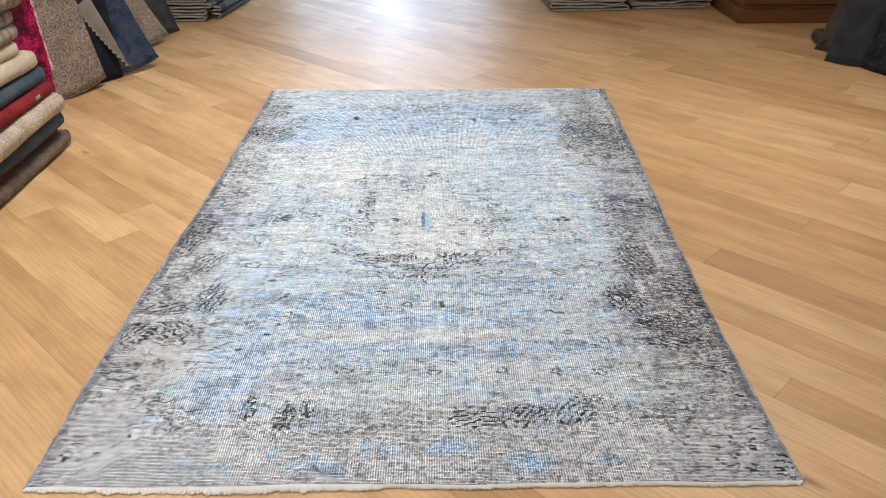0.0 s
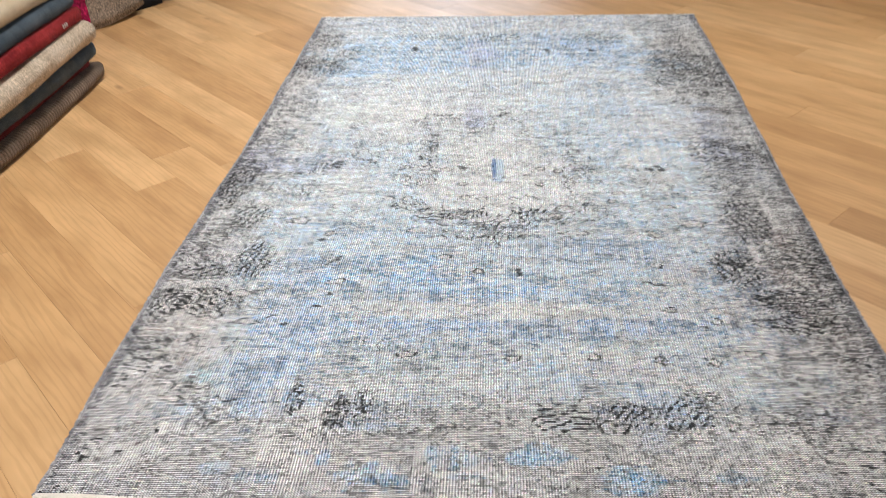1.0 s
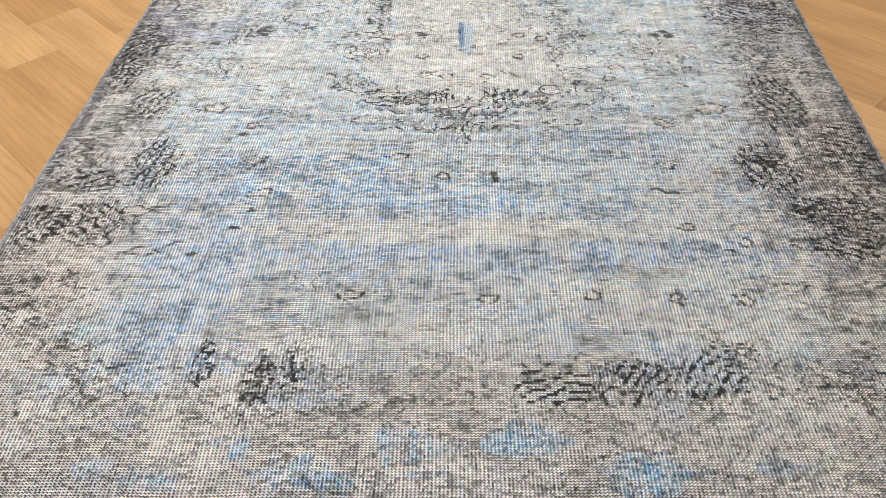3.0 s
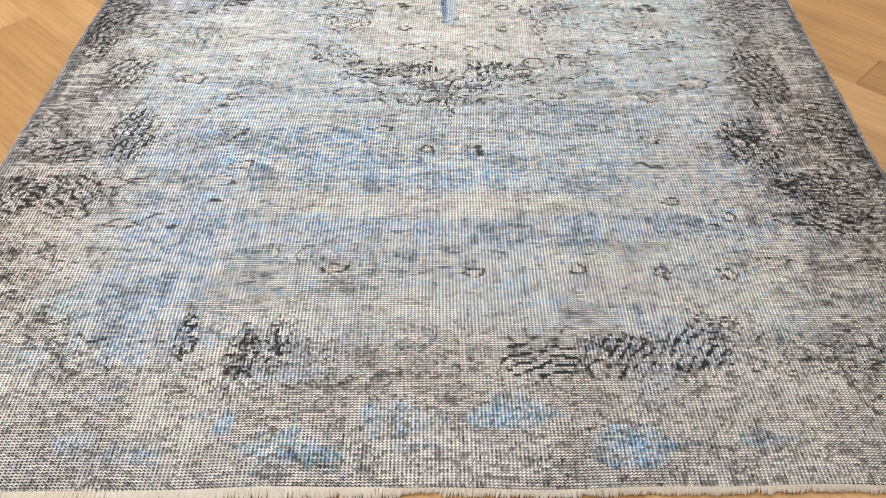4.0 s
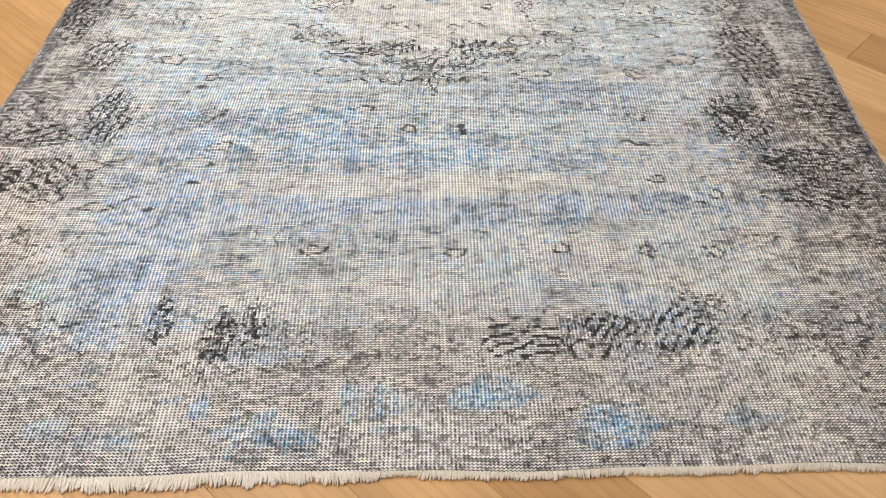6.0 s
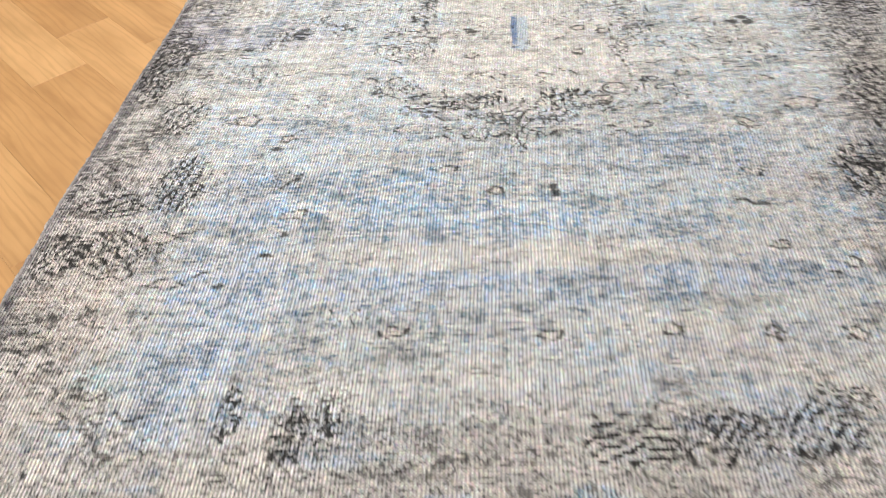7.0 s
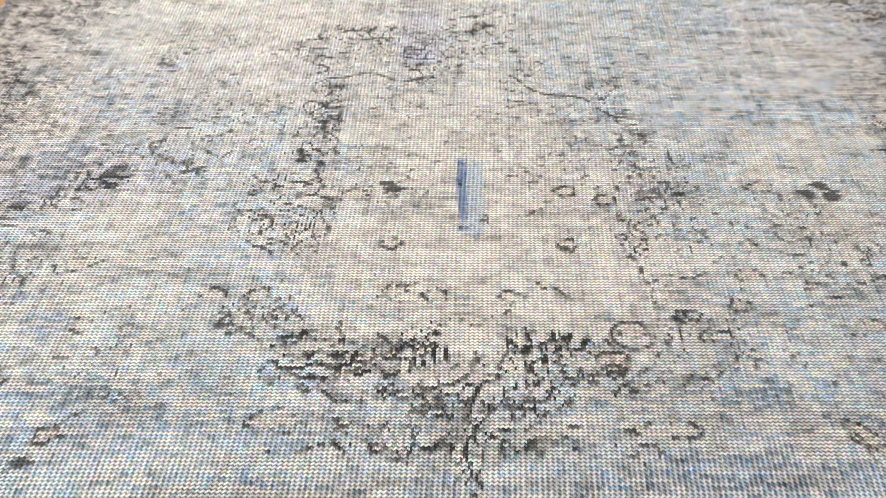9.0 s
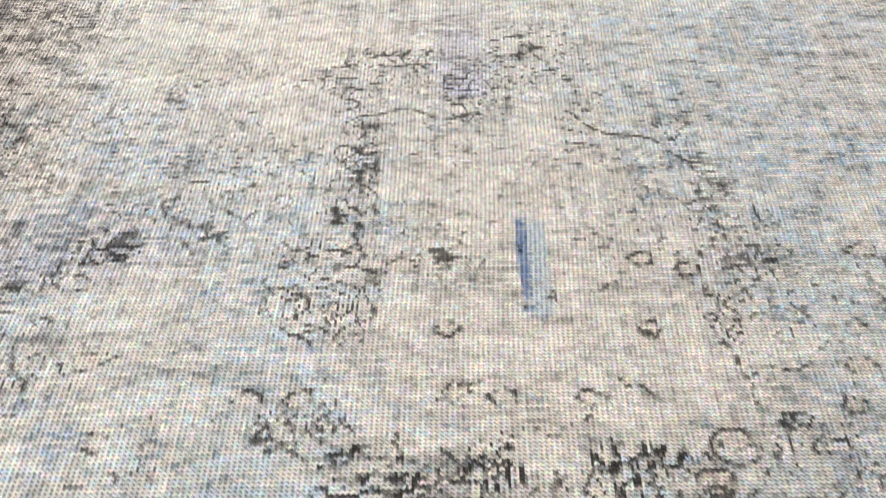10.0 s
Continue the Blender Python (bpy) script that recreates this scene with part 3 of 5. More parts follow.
patch(0.291, 0.427, 0.176, 0.103, mauve, 0.5)
patch(0.494, 0.442, 0.223, 0.060, blue, 0.4)
patch(0.536, 0.827, 0.105, 0.165, mauve, 0.5)
patch(0.758, 1.004, 0.169, 0.094, blue, 0.6)
patch(0.674, 0.807, 0.105, 0.081, denim, 0.4)
patch(0.785, 0.788, 0.077, 0.080, blue, 0.5)
patch(0.761, 0.637, 0.122, 0.106, denim, 0.4)
patch(0.567, 0.691, 0.298, 0.074, tan, 0.3)
patch(0.117, 0.442, 0.176, 0.059, pale, 0.4)
patch(0.197, 0.690, 0.246, 0.055, blue, 0.4)
patch(-0.175, 0.551, 0.688, 0.065, pale, 0.3)
patch(-0.785, 1.164, 0.229, 0.207, cream, 0.4)
patch(-0.538, 1.331, 0.182, 0.261, cream, 0.5)
patch(-0.645, 1.114, 0.169, 0.251, sky_, 0.4)
patch(0.737, 1.438, 0.422, 0.315, pale, 0.5)
patch(0.609, 1.027, 0.282, 0.191, pale, 0.4)
patch(-0.817, 0.926, 0.105, 0.196, mauve, 0.5)
patch(-0.946, 0.882, 0.128, 0.274, mauve, 0.6)
patch(-0.649, 2.486, 0.386, 0.202, azure, 0.6)
patch(-0.176, 2.511, 0.449, 0.153, azure, 0.65)
patch(0.384, 2.827, 0.350, 0.213, blue, 0.7)
patch(0.591, 2.681, 0.433, 0.274, blue, 0.5)
patch(-0.339, 2.699, 0.528, 0.276, azure, 0.45)
patch(-0.059, 2.666, 0.124, 0.399, indigo, 0.6)
patch(-0.059, 1.986, 0.106, 0.297, indigo, 0.65)
patch(0.141, 2.017, 1.072, 0.411, pale, 0.4)
patch(-0.293, 2.094, 0.818, 0.426, cream, 0.6)
patch(-0.382, 1.893, 0.520, 0.388, cream, 0.5)
patch(-0.600, 1.962, 0.344, 0.267, sage, 0.5)
patch(-0.718, 2.032, 0.161, 0.275, cream, 0.5)
patch(0.150, 2.388, 0.874, 0.162, cream, 0.5)
patch(0.726, 2.147, 0.388, 0.292, cream, 0.5)
patch(0.398, 1.879, 0.416, 0.321, pale, 0.5)
patch(0.847, 1.777, 0.153, 0.368, indigo, 0.5)
patch(0.866, 1.518, 0.190, 0.269, indigo, 0.4)
patch(0.651, 2.007, 0.349, 0.205, blue, 0.25)
patch(0.989, 2.815, 0.191, 0.387, tan, 0.4)
patch(-0.168, 3.092, 1.408, 0.150, slate, 0.6)
patch(-0.712, 3.156, 0.441, 0.175, slate, 0.5)
patch(0.706, 3.107, 0.673, 0.216, slate, 0.7)
patch(0.101, 3.162, 0.136, 0.110, azure, 0.5)
patch(-0.913, 2.329, 0.172, 0.314, tan, 0.5)
patch(-0.864, 1.967, 0.159, 0.334, tan, 0.4)
patch(-0.870, 1.548, 0.167, 0.217, indigo, 0.5)
patch(-0.698, 1.519, 0.331, 0.128, indigo, 0.5)
patch(1.042, 1.743, 0.151, 0.362, slate, 0.7)
patch(0.878, 1.175, 0.129, 0.266, mauve, 0.5)
patch(-0.263, 1.820, 0.064, 0.110, indigo, 0.35)
patch(0.313, 1.481, 0.074, 0.040, indigo, 0.4)
patch(0.402, 1.028, 0.125, 0.069, blue, 0.5)
patch(0.230, 1.549, 0.094, 0.057, indigo, 0.25)
patch(0.751, 1.826, 0.097, 0.147, slate, 0.5)
patch(-0.65, 1.555, 0.26, 0.075, (0.10, 0.14, 0.19), 0.9)
patch(-0.388, 1.934, 0.226, 0.366, cream, 0.6)
patch(-0.065, 1.605, 0.214, 0.271, cream, 0.6)
patch(-0.008, 1.311, 0.416, 0.131, cream, 0.75)
patch(0.402, 1.806, 0.214, 0.290, pale, 0.3)
patch(-0.414, 1.266, 0.211, 0.209, pale, 0.4)
patch(-0.483, 1.377, 0.137, 0.142, cream, 0.5)
patch(-0.587, 1.206, 0.078, 0.039, blue, 0.5)
patch(-0.446, 1.041, 0.085, 0.047, blue, 0.35)
patch(-0.184, 1.090, 0.058, 0.051, indigo, 0.4)
patch(-0.090, 1.107, 0.037, 0.025, azure, 0.5)
patch(0.092, 1.091, 0.087, 0.051, indigo, 0.35)
patch(-0.199, 1.034, 0.070, 0.031, blue, 0.4)
patch(-0.620, 1.713, 0.205, 0.100, sky_, 0.35)
patch(-0.713, 1.817, 0.064, 0.054, indigo, 0.35)
patch(0.407, 1.153, 0.121, 0.109, sky_, 0.35)
patch(-0.706, 1.663, 0.119, 0.095, tan, 0.35)
patch(0.632, 1.863, 0.220, 0.191, tan, 0.35)
patch(0.573, 1.382, 0.139, 0.095, tan, 0.3)
patch(-0.060, 1.415, 0.141, 0.074, sage, 0.15)
patch(0.026, 1.473, 0.035, 0.158, blue, 0.95)
patch(0.011, 1.479, 0.020, 0.146, denim, 0.95)
patch(-0.071, 1.916, 0.079, 0.219, indigo, 0.45)
patch(-0.20, 0.77, 0.85, 0.10, sky_blue, 0.55)
patch(0.10, 0.575, 1.10, 0.065, blue, 0.65)
patch(0.06, 0.655, 0.90, 0.060, cream, 0.9)
patch(-0.58, 0.54, 0.17, 0.50, blue, 0.6)
patch(0.82, 0.66, 0.34, 1.05, (0.15, 0.108, 0.09), 0.7)
patch(0.90, 0.80, 0.16, 0.50, (0.22, 0.14, 0.11), 0.5)
patch(-0.84, 0.62, 0.22, 0.34, (0.33, 0.235, 0.165), 0.5)
patch(-0.86, 0.30, 0.24, 0.25, (0.30, 0.235, 0.18), 0.45)

# abrash along the wefts, wear along the warps
blend(np.clip((STREAK - 0.60) / 0.16, 0, 1) * 0.32, (0.55, 0.56, 0.55))
blend(np.clip((0.40 - STREAK) / 0.16, 0, 1) * 0.22, (0.24, 0.32, 0.42))
blend(np.clip((WARPS - 0.58) / 0.12, 0, 1) * 0.42, (0.56, 0.56, 0.54))
blend(np.clip((0.40 - WARPS) / 0.12, 0, 1) * 0.40, (0.22, 0.25, 0.30))
plain = np.clip(1 - np.maximum(front, border), 0, 1)
WEFT_BITS = np.clip((smooth_noise(2.6, 0.75, 61) * 0.75 + 0.25 * RAG - 0.55) / 0.10, 0, 1)
WARP_BITS = np.clip((smooth_noise(0.75, 4.5, 62) * 0.7 + 0.3 * hue2 - 0.52) / 0.10, 0, 1)
pale_middle = np.clip((Y - 0.95) / 0.15, 0, 1) * np.clip((2.25 - Y) / 0.2, 0, 1)
bare = np.clip(bare * (1 - 0.5 * pale_middle) + 0.24 - 0.06 * pale_middle, 0, 1)
# weakens the painted gap and groove shade in the rug's pale middle
shade_ease = np.clip(0.75 * pale_middle * plain, 0, 1)
blend(WARP_BITS * plain * (0.55 - 0.38 * pale_middle), (0.10, 0.19, 0.31))
blend(WARP_BITS * (1 - plain) * (1 - pool) * 0.5, (0.10, 0.088, 0.085))
blend(WEFT_BITS * (1 - 0.7 * pool) * 0.6, (0.60, 0.59, 0.55))
beads *= 1 - 0.35 * WARP_BITS * (1 - pool)
beads += 0.45 * WEFT_BITS * (1 - 0.6 * pool)
scatter = np.clip((0.5 * FINE + 0.2 * FINE2 + 0.3 * RUNS - 0.63 + 0.02 * np.maximum(front, border)) / 0.08, 0, 1) * np.clip((RAG - 0.40) / 0.2, 0.1, 1)
TALL = smooth_noise(0.9, 5.0, 33)
lum = 0.40 * smooth_noise(7, 3, 31) + 0.25 * smooth_noise(20, 3, 32) + 0.15 * smooth_noise(3, 14, 34) + 0.2 * RUNS
lum = np.clip((lum - 0.5) * 1.75 + 0.5, 0.02, 0.98)
dye[:] = dye * (0.50 + 1.0 * lum)[..., None] * (0.35 + 0.62 * RUNS + 0.55 * TALL)[..., None]
beads *= (0.1 + 0.65 * RUNS + 0.85 * lum + 0.3 * TALL)

# drawing left in the pile
hatch(-0.908, 1.341, 0.090, 0.261, 0.5)
hatch(-0.796, 1.151, 0.113, 0.179, 0.35)
hatch(-0.724, 0.883, 0.103, 0.180, 0.48)
hatch(-0.851, 0.825, 0.189, 0.068, 0.45)
hatch(-0.919, 0.669, 0.071, 0.151, 0.45)
hatch(-0.794, 0.678, 0.155, 0.126, 0.45)
hatch(-0.812, 0.488, 0.131, 0.091, 0.3)
hatch(-0.927, 0.903, 0.142, 0.128, 0.4)
hatch(-0.587, 0.895, 0.209, 0.085, 0.2)
hatch(-0.736, 1.139, 0.170, 0.153, 0.2)
hatch(-0.735, 1.329, 0.302, 0.174, 0.22)
ring(-0.625, 1.119, 0.066, 0.062, 0)
dash(-0.497, 0.868, -0.459, 0.910, 0.010)
dot(-0.465, 0.893, 0.020, 0.022)
ring(-0.455, 0.781, 0.070, 0.031, 12)
dot(-0.490, 0.663, 0.026, 0.022)
dot(-0.464, 0.721, 0.017, 0.013)
dash(-0.620, 0.612, -0.589, 0.628, 0.007)
ring(-0.670, 0.593, 0.072, 0.031, 0)
dot(-0.565, 0.583, 0.018, 0.030)
dash(-0.693, 0.728, -0.636, 0.743, 0.006)
ring(-0.722, 0.720, 0.073, 0.056, 0)
ring(-0.147, 0.910, 0.056, 0.030, 8)
ring(-0.041, 0.837, 0.033, 0.037, 0)
dot(0.076, 0.846, 0.013, 0.022)
dot(0.083, 0.825, 0.018, 0.020)
dash(0.457, 0.907, 0.498, 0.864, 0.009)
ring(0.480, 0.877, 0.045, 0.034, -20)
dash(0.432, 0.790, 0.487, 0.771, 0.009)
ring(0.483, 0.661, 0.037, 0.029, 15)
ring(0.636, 1.110, 0.096, 0.066, 0)
ring(0.578, 1.214, 0.045, 0.027, 0)
ring(0.596, 0.612, 0.031, 0.042, -30)
dot(0.561, 0.588, 0.021, 0.014)
hatch(0.808, 1.127, 0.118, 0.257, 0.42)
hatch(0.716, 0.859, 0.120, 0.169, 0.55)
hatch(0.811, 0.710, 0.164, 0.094, 0.5)
hatch(0.726, 0.605, 0.132, 0.052, 0.35)
hatch(0.920, 0.871, 0.202, 0.321, 0.33)
hatch(0.816, 0.619, 0.194, 0.105, 0.4)
hatch(0.696, 1.331, 0.250, 0.088, 0.25)
hatch(0.857, 1.348, 0.190, 0.149, 0.3)
stripe(0.896, 1.212, 0.027, 0.229)
stripe(0.788, 0.931, 0.027, 0.112)
stripe(0.024, 1.475, 0.040, 0.150, (0.22, 0.33, 0.42), 0.62)
stripe(0.010, 1.480, 0.014, 0.140, (0.05, 0.11, 0.24), 0.2)
smear(-0.225, 1.68, 0.06, 0.34, 0.32)
smear(0.30, 1.60, 0.09, 0.30, 0.30)
smear(0.0, 1.09, 0.30, 0.05, 0.36)
dash(0.946, 1.305, 0.910, 1.103, 0.008)
dash(0.821, 0.981, 0.809, 0.881, 0.008)
dash(0.742, 0.733, 0.789, 0.719, 0.010)
dash(0.779, 0.729, 0.897, 0.551, 0.006)
dash(0.798, 0.710, 0.921, 0.585, 0.006)
dash(0.422, 0.469, 0.425, 0.434, 0.010)
ring(0.421, 0.454, 0.029, 0.042, -30)
ring(0.551, 0.447, 0.038, 0.045, -30)
dash(0.533, 0.464, 0.544, 0.441, 0.008)
ring(0.255, 0.463, 0.038, 0.024, 0)
ring(0.051, 0.454, 0.044, 0.024, 12)
ring(-0.223, 0.466, 0.058, 0.018, 8)
hatch(0.163, 0.245, 0.141, 0.093, 0.22)
hatch(0.295, 0.251, 0.142, 0.087, 0.32)
hatch(0.345, 0.220, 0.060, 0.049, 0.35)
hatch(0.439, 0.257, 0.113, 0.100, 0.3)
hatch(0.489, 0.315, 0.095, 0.067, 0.4)
dash(0.106, 0.290, 0.131, 0.227, 0.006)
dash(0.130, 0.221, 0.297, 0.205, 0.006)
dash(0.095, 0.287, 0.198, 0.292, 0.006)
dash(0.165, 0.264, 0.212, 0.316, 0.007)
dash(0.252, 0.239, 0.349, 0.322, 0.008)
dash(0.275, 0.221, 0.363, 0.289, 0.007)
dash(0.396, 0.202, 0.573, 0.295, 0.007)
dash(0.444, 0.238, 0.526, 0.315, 0.006)
ring(0.544, 0.232, 0.030, 0.042, 0)
hatch(0.639, 0.244, 0.132, 0.075, 0.3)
hatch(0.726, 0.256, 0.103, 0.100, 0.35)
dash(0.623, 0.288, 0.673, 0.225, 0.006)
dash(0.655, 0.456, 0.725, 0.369, 0.006)
ring(0.652, 0.484, 0.069, 0.028, 0)
hatch(-0.477, 0.305, 0.029, 0.085, 0.75)
hatch(-0.369, 0.260, 0.050, 0.111, 0.55)
hatch(-0.311, 0.278, 0.040, 0.114, 0.35)
hatch(-0.197, 0.241, 0.218, 0.098, 0.22)
hatch(-0.416, 0.194, 0.134, 0.058, 0.25)
dash(-0.486, 0.344, -0.479, 0.266, 0.010)
dash(-0.365, 0.304, -0.369, 0.229, 0.009)
dash(-0.400, 0.266, -0.392, 0.194, 0.006)
dash(-0.326, 0.317, -0.298, 0.217, 0.006)
dash(-0.257, 0.291, -0.245, 0.217, 0.006)
dash(-0.281, 0.193, -0.097, 0.202, 0.006)
dash(-0.423, 0.183, -0.271, 0.189, 0.006)
dash(-0.695, 0.305, -0.604, 0.286, 0.006)
dash(-0.667, 0.231, -0.546, 0.294, 0.006)
dash(-0.706, 0.292, -0.673, 0.219, 0.006)
hatch(-0.641, 0.243, 0.137, 0.073, 0.28)
hatch(-0.743, 0.345, 0.185, 0.040, 0.3)
dash(-0.809, 0.299, -0.650, 0.305, 0.006)
dash(0.010, 0.370, 0.013, 0.228, 0.006)
dash(0.035, 0.370, 0.033, 0.228, 0.006)
hatch(-0.069, 0.290, 0.163, 0.077, 0.2)
hatch(-0.138, 0.241, 0.199, 0.098, 0.22)
dash(-0.698, 0.473, -0.678, 0.519, 0.006)
hatch(-0.307, 0.503, 0.067, 0.047, 0.3)
hatch(-0.830, 2.506, 0.269, 0.221, 0.6)
hatch(-0.743, 2.608, 0.183, 0.177, 0.4)
hatch(-0.834, 2.919, 0.149, 0.241, 0.4)
hatch(-0.681, 2.705, 0.124, 0.147, 0.4)
hatch(-0.292, 2.938, 0.456, 0.101, 0.3)
hatch(0.033, 2.922, 0.194, 0.120, 0.45)
dash(-0.145, 2.916, -0.049, 2.985, 0.010)
ring(-0.527, 2.768, 0.057, 0.076, 0)
dot(-0.374, 2.746, 0.032, 0.075)
dash(-0.603, 2.587, -0.569, 2.552, 0.009)
ring(-0.427, 2.343, 0.064, 0.063, 0)
hatch(0.890, 2.525, 0.270, 0.344, 0.6)
hatch(0.820, 2.376, 0.116, 0.129, 0.6)
hatch(0.988, 2.414, 0.146, 0.328, 0.5)
hatch(0.927, 2.915, 0.085, 0.361, 0.4)
dash(0.858, 2.359, 0.844, 2.250, 0.011)
hatch(0.764, 2.298, 0.086, 0.109, 0.5)
ring(0.657, 2.512, 0.048, 0.068, 10)
dot(0.486, 2.720, 0.025, 0.055)
dot(0.277, 2.715, 0.025, 0.056)
hatch(0.551, 2.902, 0.226, 0.159, 0.4)
ring(0.493, 2.318, 0.057, 0.063, 0)
hatch(-0.441, 1.739, 0.751, 0.359, 0.14)
hatch(-0.915, 1.444, 0.162, 0.236, 0.5)
hatch(0.884, 1.600, 0.267, 0.224, 0.45)
hatch(0.810, 1.364, 0.160, 0.197, 0.3)
hatch(-0.785, 2.033, 0.188, 0.275, 0.2)
hatch(-0.742, 2.174, 0.333, 0.220, 0.2)
hatch(0.905, 2.072, 0.272, 0.282, 0.25)
smear(-0.590, 1.525, 0.13, 0.035, 0.45)
dot(-0.569, 1.522, 0.048, 0.043)
dot(0.593, 1.501, 0.030, 0.020)
hatch(-0.867, 1.747, 0.175, 0.240, 0.3)
hatch(-0.571, 1.506, 0.092, 0.054, 0.5)
hatch(-0.658, 1.463, 0.162, 0.052, 0.4)
dash(-0.475, 1.531, -0.306, 1.525, 0.006)
hatch(-0.274, 1.427, 0.133, 0.137, 0.4)
hatch(-0.255, 1.491, 0.147, 0.067, 0.35)
hatch(-0.238, 1.682, 0.060, 0.308, 0.4)
hatch(-0.225, 1.876, 0.220, 0.115, 0.25)
smear(-0.071, 1.877, 0.067, 0.232, 0.3)
hatch(-0.048, 1.858, 0.131, 0.152, 0.35)
hatch(-0.185, 1.936, 0.181, 0.060, 0.35)
hatch(0.053, 1.937, 0.159, 0.162, 0.3)
hatch(0.123, 1.804, 0.064, 0.217, 0.25)
dash(0.081, 1.804, 0.226, 1.860, 0.006)
dash(0.207, 1.787, 0.370, 1.871, 0.006)
hatch(0.290, 1.769, 0.105, 0.105, 0.25)
hatch(0.322, 1.535, 0.113, 0.225, 0.25)
hatch(0.190, 1.622, 0.216, 0.245, 0.12)
hatch(-0.085, 1.620, 0.157, 0.306, 0.12)
dot(-0.108, 1.495, 0.037, 0.019)
ring(-0.162, 1.476, 0.054, 0.024, 0)
ring(0.237, 1.463, 0.041, 0.019, 0)
ring(0.176, 1.483, 0.036, 0.016, 0)
dash(0.099, 1.426, 0.141, 1.444, 0.006)
dot(0.356, 1.478, 0.019, 0.015)
smear(0.313, 1.481, 0.064, 0.032, 0.5)
dot(0.568, 1.476, 0.033, 0.021)
dot(0.606, 1.476, 0.028, 0.029)
ring(0.490, 1.492, 0.046, 0.021, 0)
hatch(0.344, 1.405, 0.105, 0.098, 0.25)
hatch(0.269, 1.381, 0.052, 0.071, 0.4)
ring(0.168, 1.366, 0.034, 0.026, 0)
dot(0.163, 1.357, 0.017, 0.014)
ring(-0.101, 1.369, 0.023, 0.031, 0)
ring(0.443, 1.363, 0.029, 0.033, 0)
dot(0.041, 1.416, 0.018, 0.012)
dash(0.005, 1.548, 0.006, 1.403, 0.007)
dash(0.046, 1.428, 0.047, 1.410, 0.007)
ring(-0.568, 1.324, 0.075, 0.044, 8)
ring(-0.524, 1.211, 0.039, 0.027, 0)
dash(-0.664, 1.330, -0.631, 1.287, 0.006)
ring(-0.516, 1.041, 0.035, 0.028, 30)
dash(-0.513, 1.052, -0.478, 1.078, 0.006)
dash(-0.496, 1.033, -0.489, 1.056, 0.006)
dot(-0.537, 1.002, 0.030, 0.015)
ring(-0.238, 1.061, 0.086, 0.021, 5)
dash(-0.282, 1.067, -0.227, 1.085, 0.006)
hatch(-0.180, 1.049, 0.099, 0.048, 0.3)
dash(-0.233, 1.027, -0.010, 1.027, 0.006)
hatch(-0.080, 1.026, 0.181, 0.013, 0.55)
dash(0.004, 1.023, 0.219, 1.020, 0.006)
ring(0.259, 1.049, 0.092, 0.035, 0)
dash(0.290, 1.063, 0.305, 1.051, 0.006)
hatch(0.226, 1.020, 0.042, 0.030, 0.3)
ring(0.401, 1.249, 0.032, 0.020, 0)
ring(0.428, 1.307, 0.050, 0.027, 0)
dash(0.290, 1.301, 0.365, 1.304, 0.006)
hatch(0.335, 1.204, 0.094, 0.068, 0.4)
dash(0.280, 1.290, 0.281, 1.249, 0.006)
dash(0.300, 1.291, 0.303, 1.219, 0.006)
dash(0.269, 1.229, 0.268, 1.117, 0.006)
dash(0.290, 1.117, 0.359, 1.139, 0.006)
dash(0.300, 1.128, 0.396, 1.167, 0.006)
dash(-0.114, 1.266, -0.058, 1.293, 0.006)
ring(-0.090, 1.276, 0.040, 0.015, 18)
dash(0.115, 1.290, 0.162, 1.264, 0.006)
ring(-0.033, 1.268, 0.040, 0.023, 0)
ring(0.077, 1.263, 0.041, 0.021, 0)
dash(-0.021, 1.227, 0.023, 1.213, 0.006)
dash(0.023, 1.213, 0.071, 1.238, 0.006)
hatch(-0.286, 1.226, 0.111, 0.060, 0.35)
ring(-0.349, 1.267, 0.040, 0.021, 0)
ring(-0.288, 1.267, 0.040, 0.023, 20)
dash(-0.348, 1.221, -0.248, 1.242, 0.006)
dash(-0.324, 1.197, -0.262, 1.226, 0.006)
dash(-0.324, 1.197, -0.225, 1.188, 0.006)
dash(-0.256, 1.299, -0.243, 1.151, 0.007)
dash(-0.236, 1.267, -0.225, 1.151, 0.007)
dash(-0.243, 1.151, -0.201, 1.107, 0.006)
dash(-0.241, 1.188, -0.163, 1.183, 0.006)
dash(-0.215, 1.165, -0.131, 1.160, 0.006)
dash(-0.205, 1.142, -0.115, 1.142, 0.006)
dash(-0.157, 1.116, -0.024, 1.108, 0.006)
dash(-0.201, 1.107, -0.126, 1.089, 0.006)
dash(-0.166, 1.217, -0.156, 1.183, 0.006)
dash(-0.110, 1.198, -0.094, 1.184, 0.006)
hatch(-0.085, 1.151, 0.038, 0.045, 0.7)
dash(-0.130, 1.151, -0.093, 1.170, 0.006)
hatch(-0.055, 1.179, 0.046, 0.047, 0.75)
hatch(-0.032, 1.198, 0.031, 0.038, 0.6)
hatch(-0.090, 1.107, 0.037, 0.025, 0.6)
hatch(-0.039, 1.082, 0.058, 0.050, 0.5)
dash(-0.017, 1.152, -0.009, 1.134, 0.006)
hatch(0.019, 1.074, 0.058, 0.090, 0.5)
hatch(0.017, 0.997, 0.040, 0.052, 0.45)
dash(0.018, 1.189, 0.025, 1.152, 0.006)
hatch(0.091, 1.180, 0.046, 0.047, 0.5)
hatch(0.133, 1.175, 0.038, 0.056, 0.6)
hatch(0.168, 1.180, 0.030, 0.038, 0.5)
dash(0.067, 1.170, 0.051, 1.143, 0.006)
hatch(0.104, 1.143, 0.091, 0.045, 0.5)
hatch(0.092, 1.091, 0.087, 0.051, 0.5)
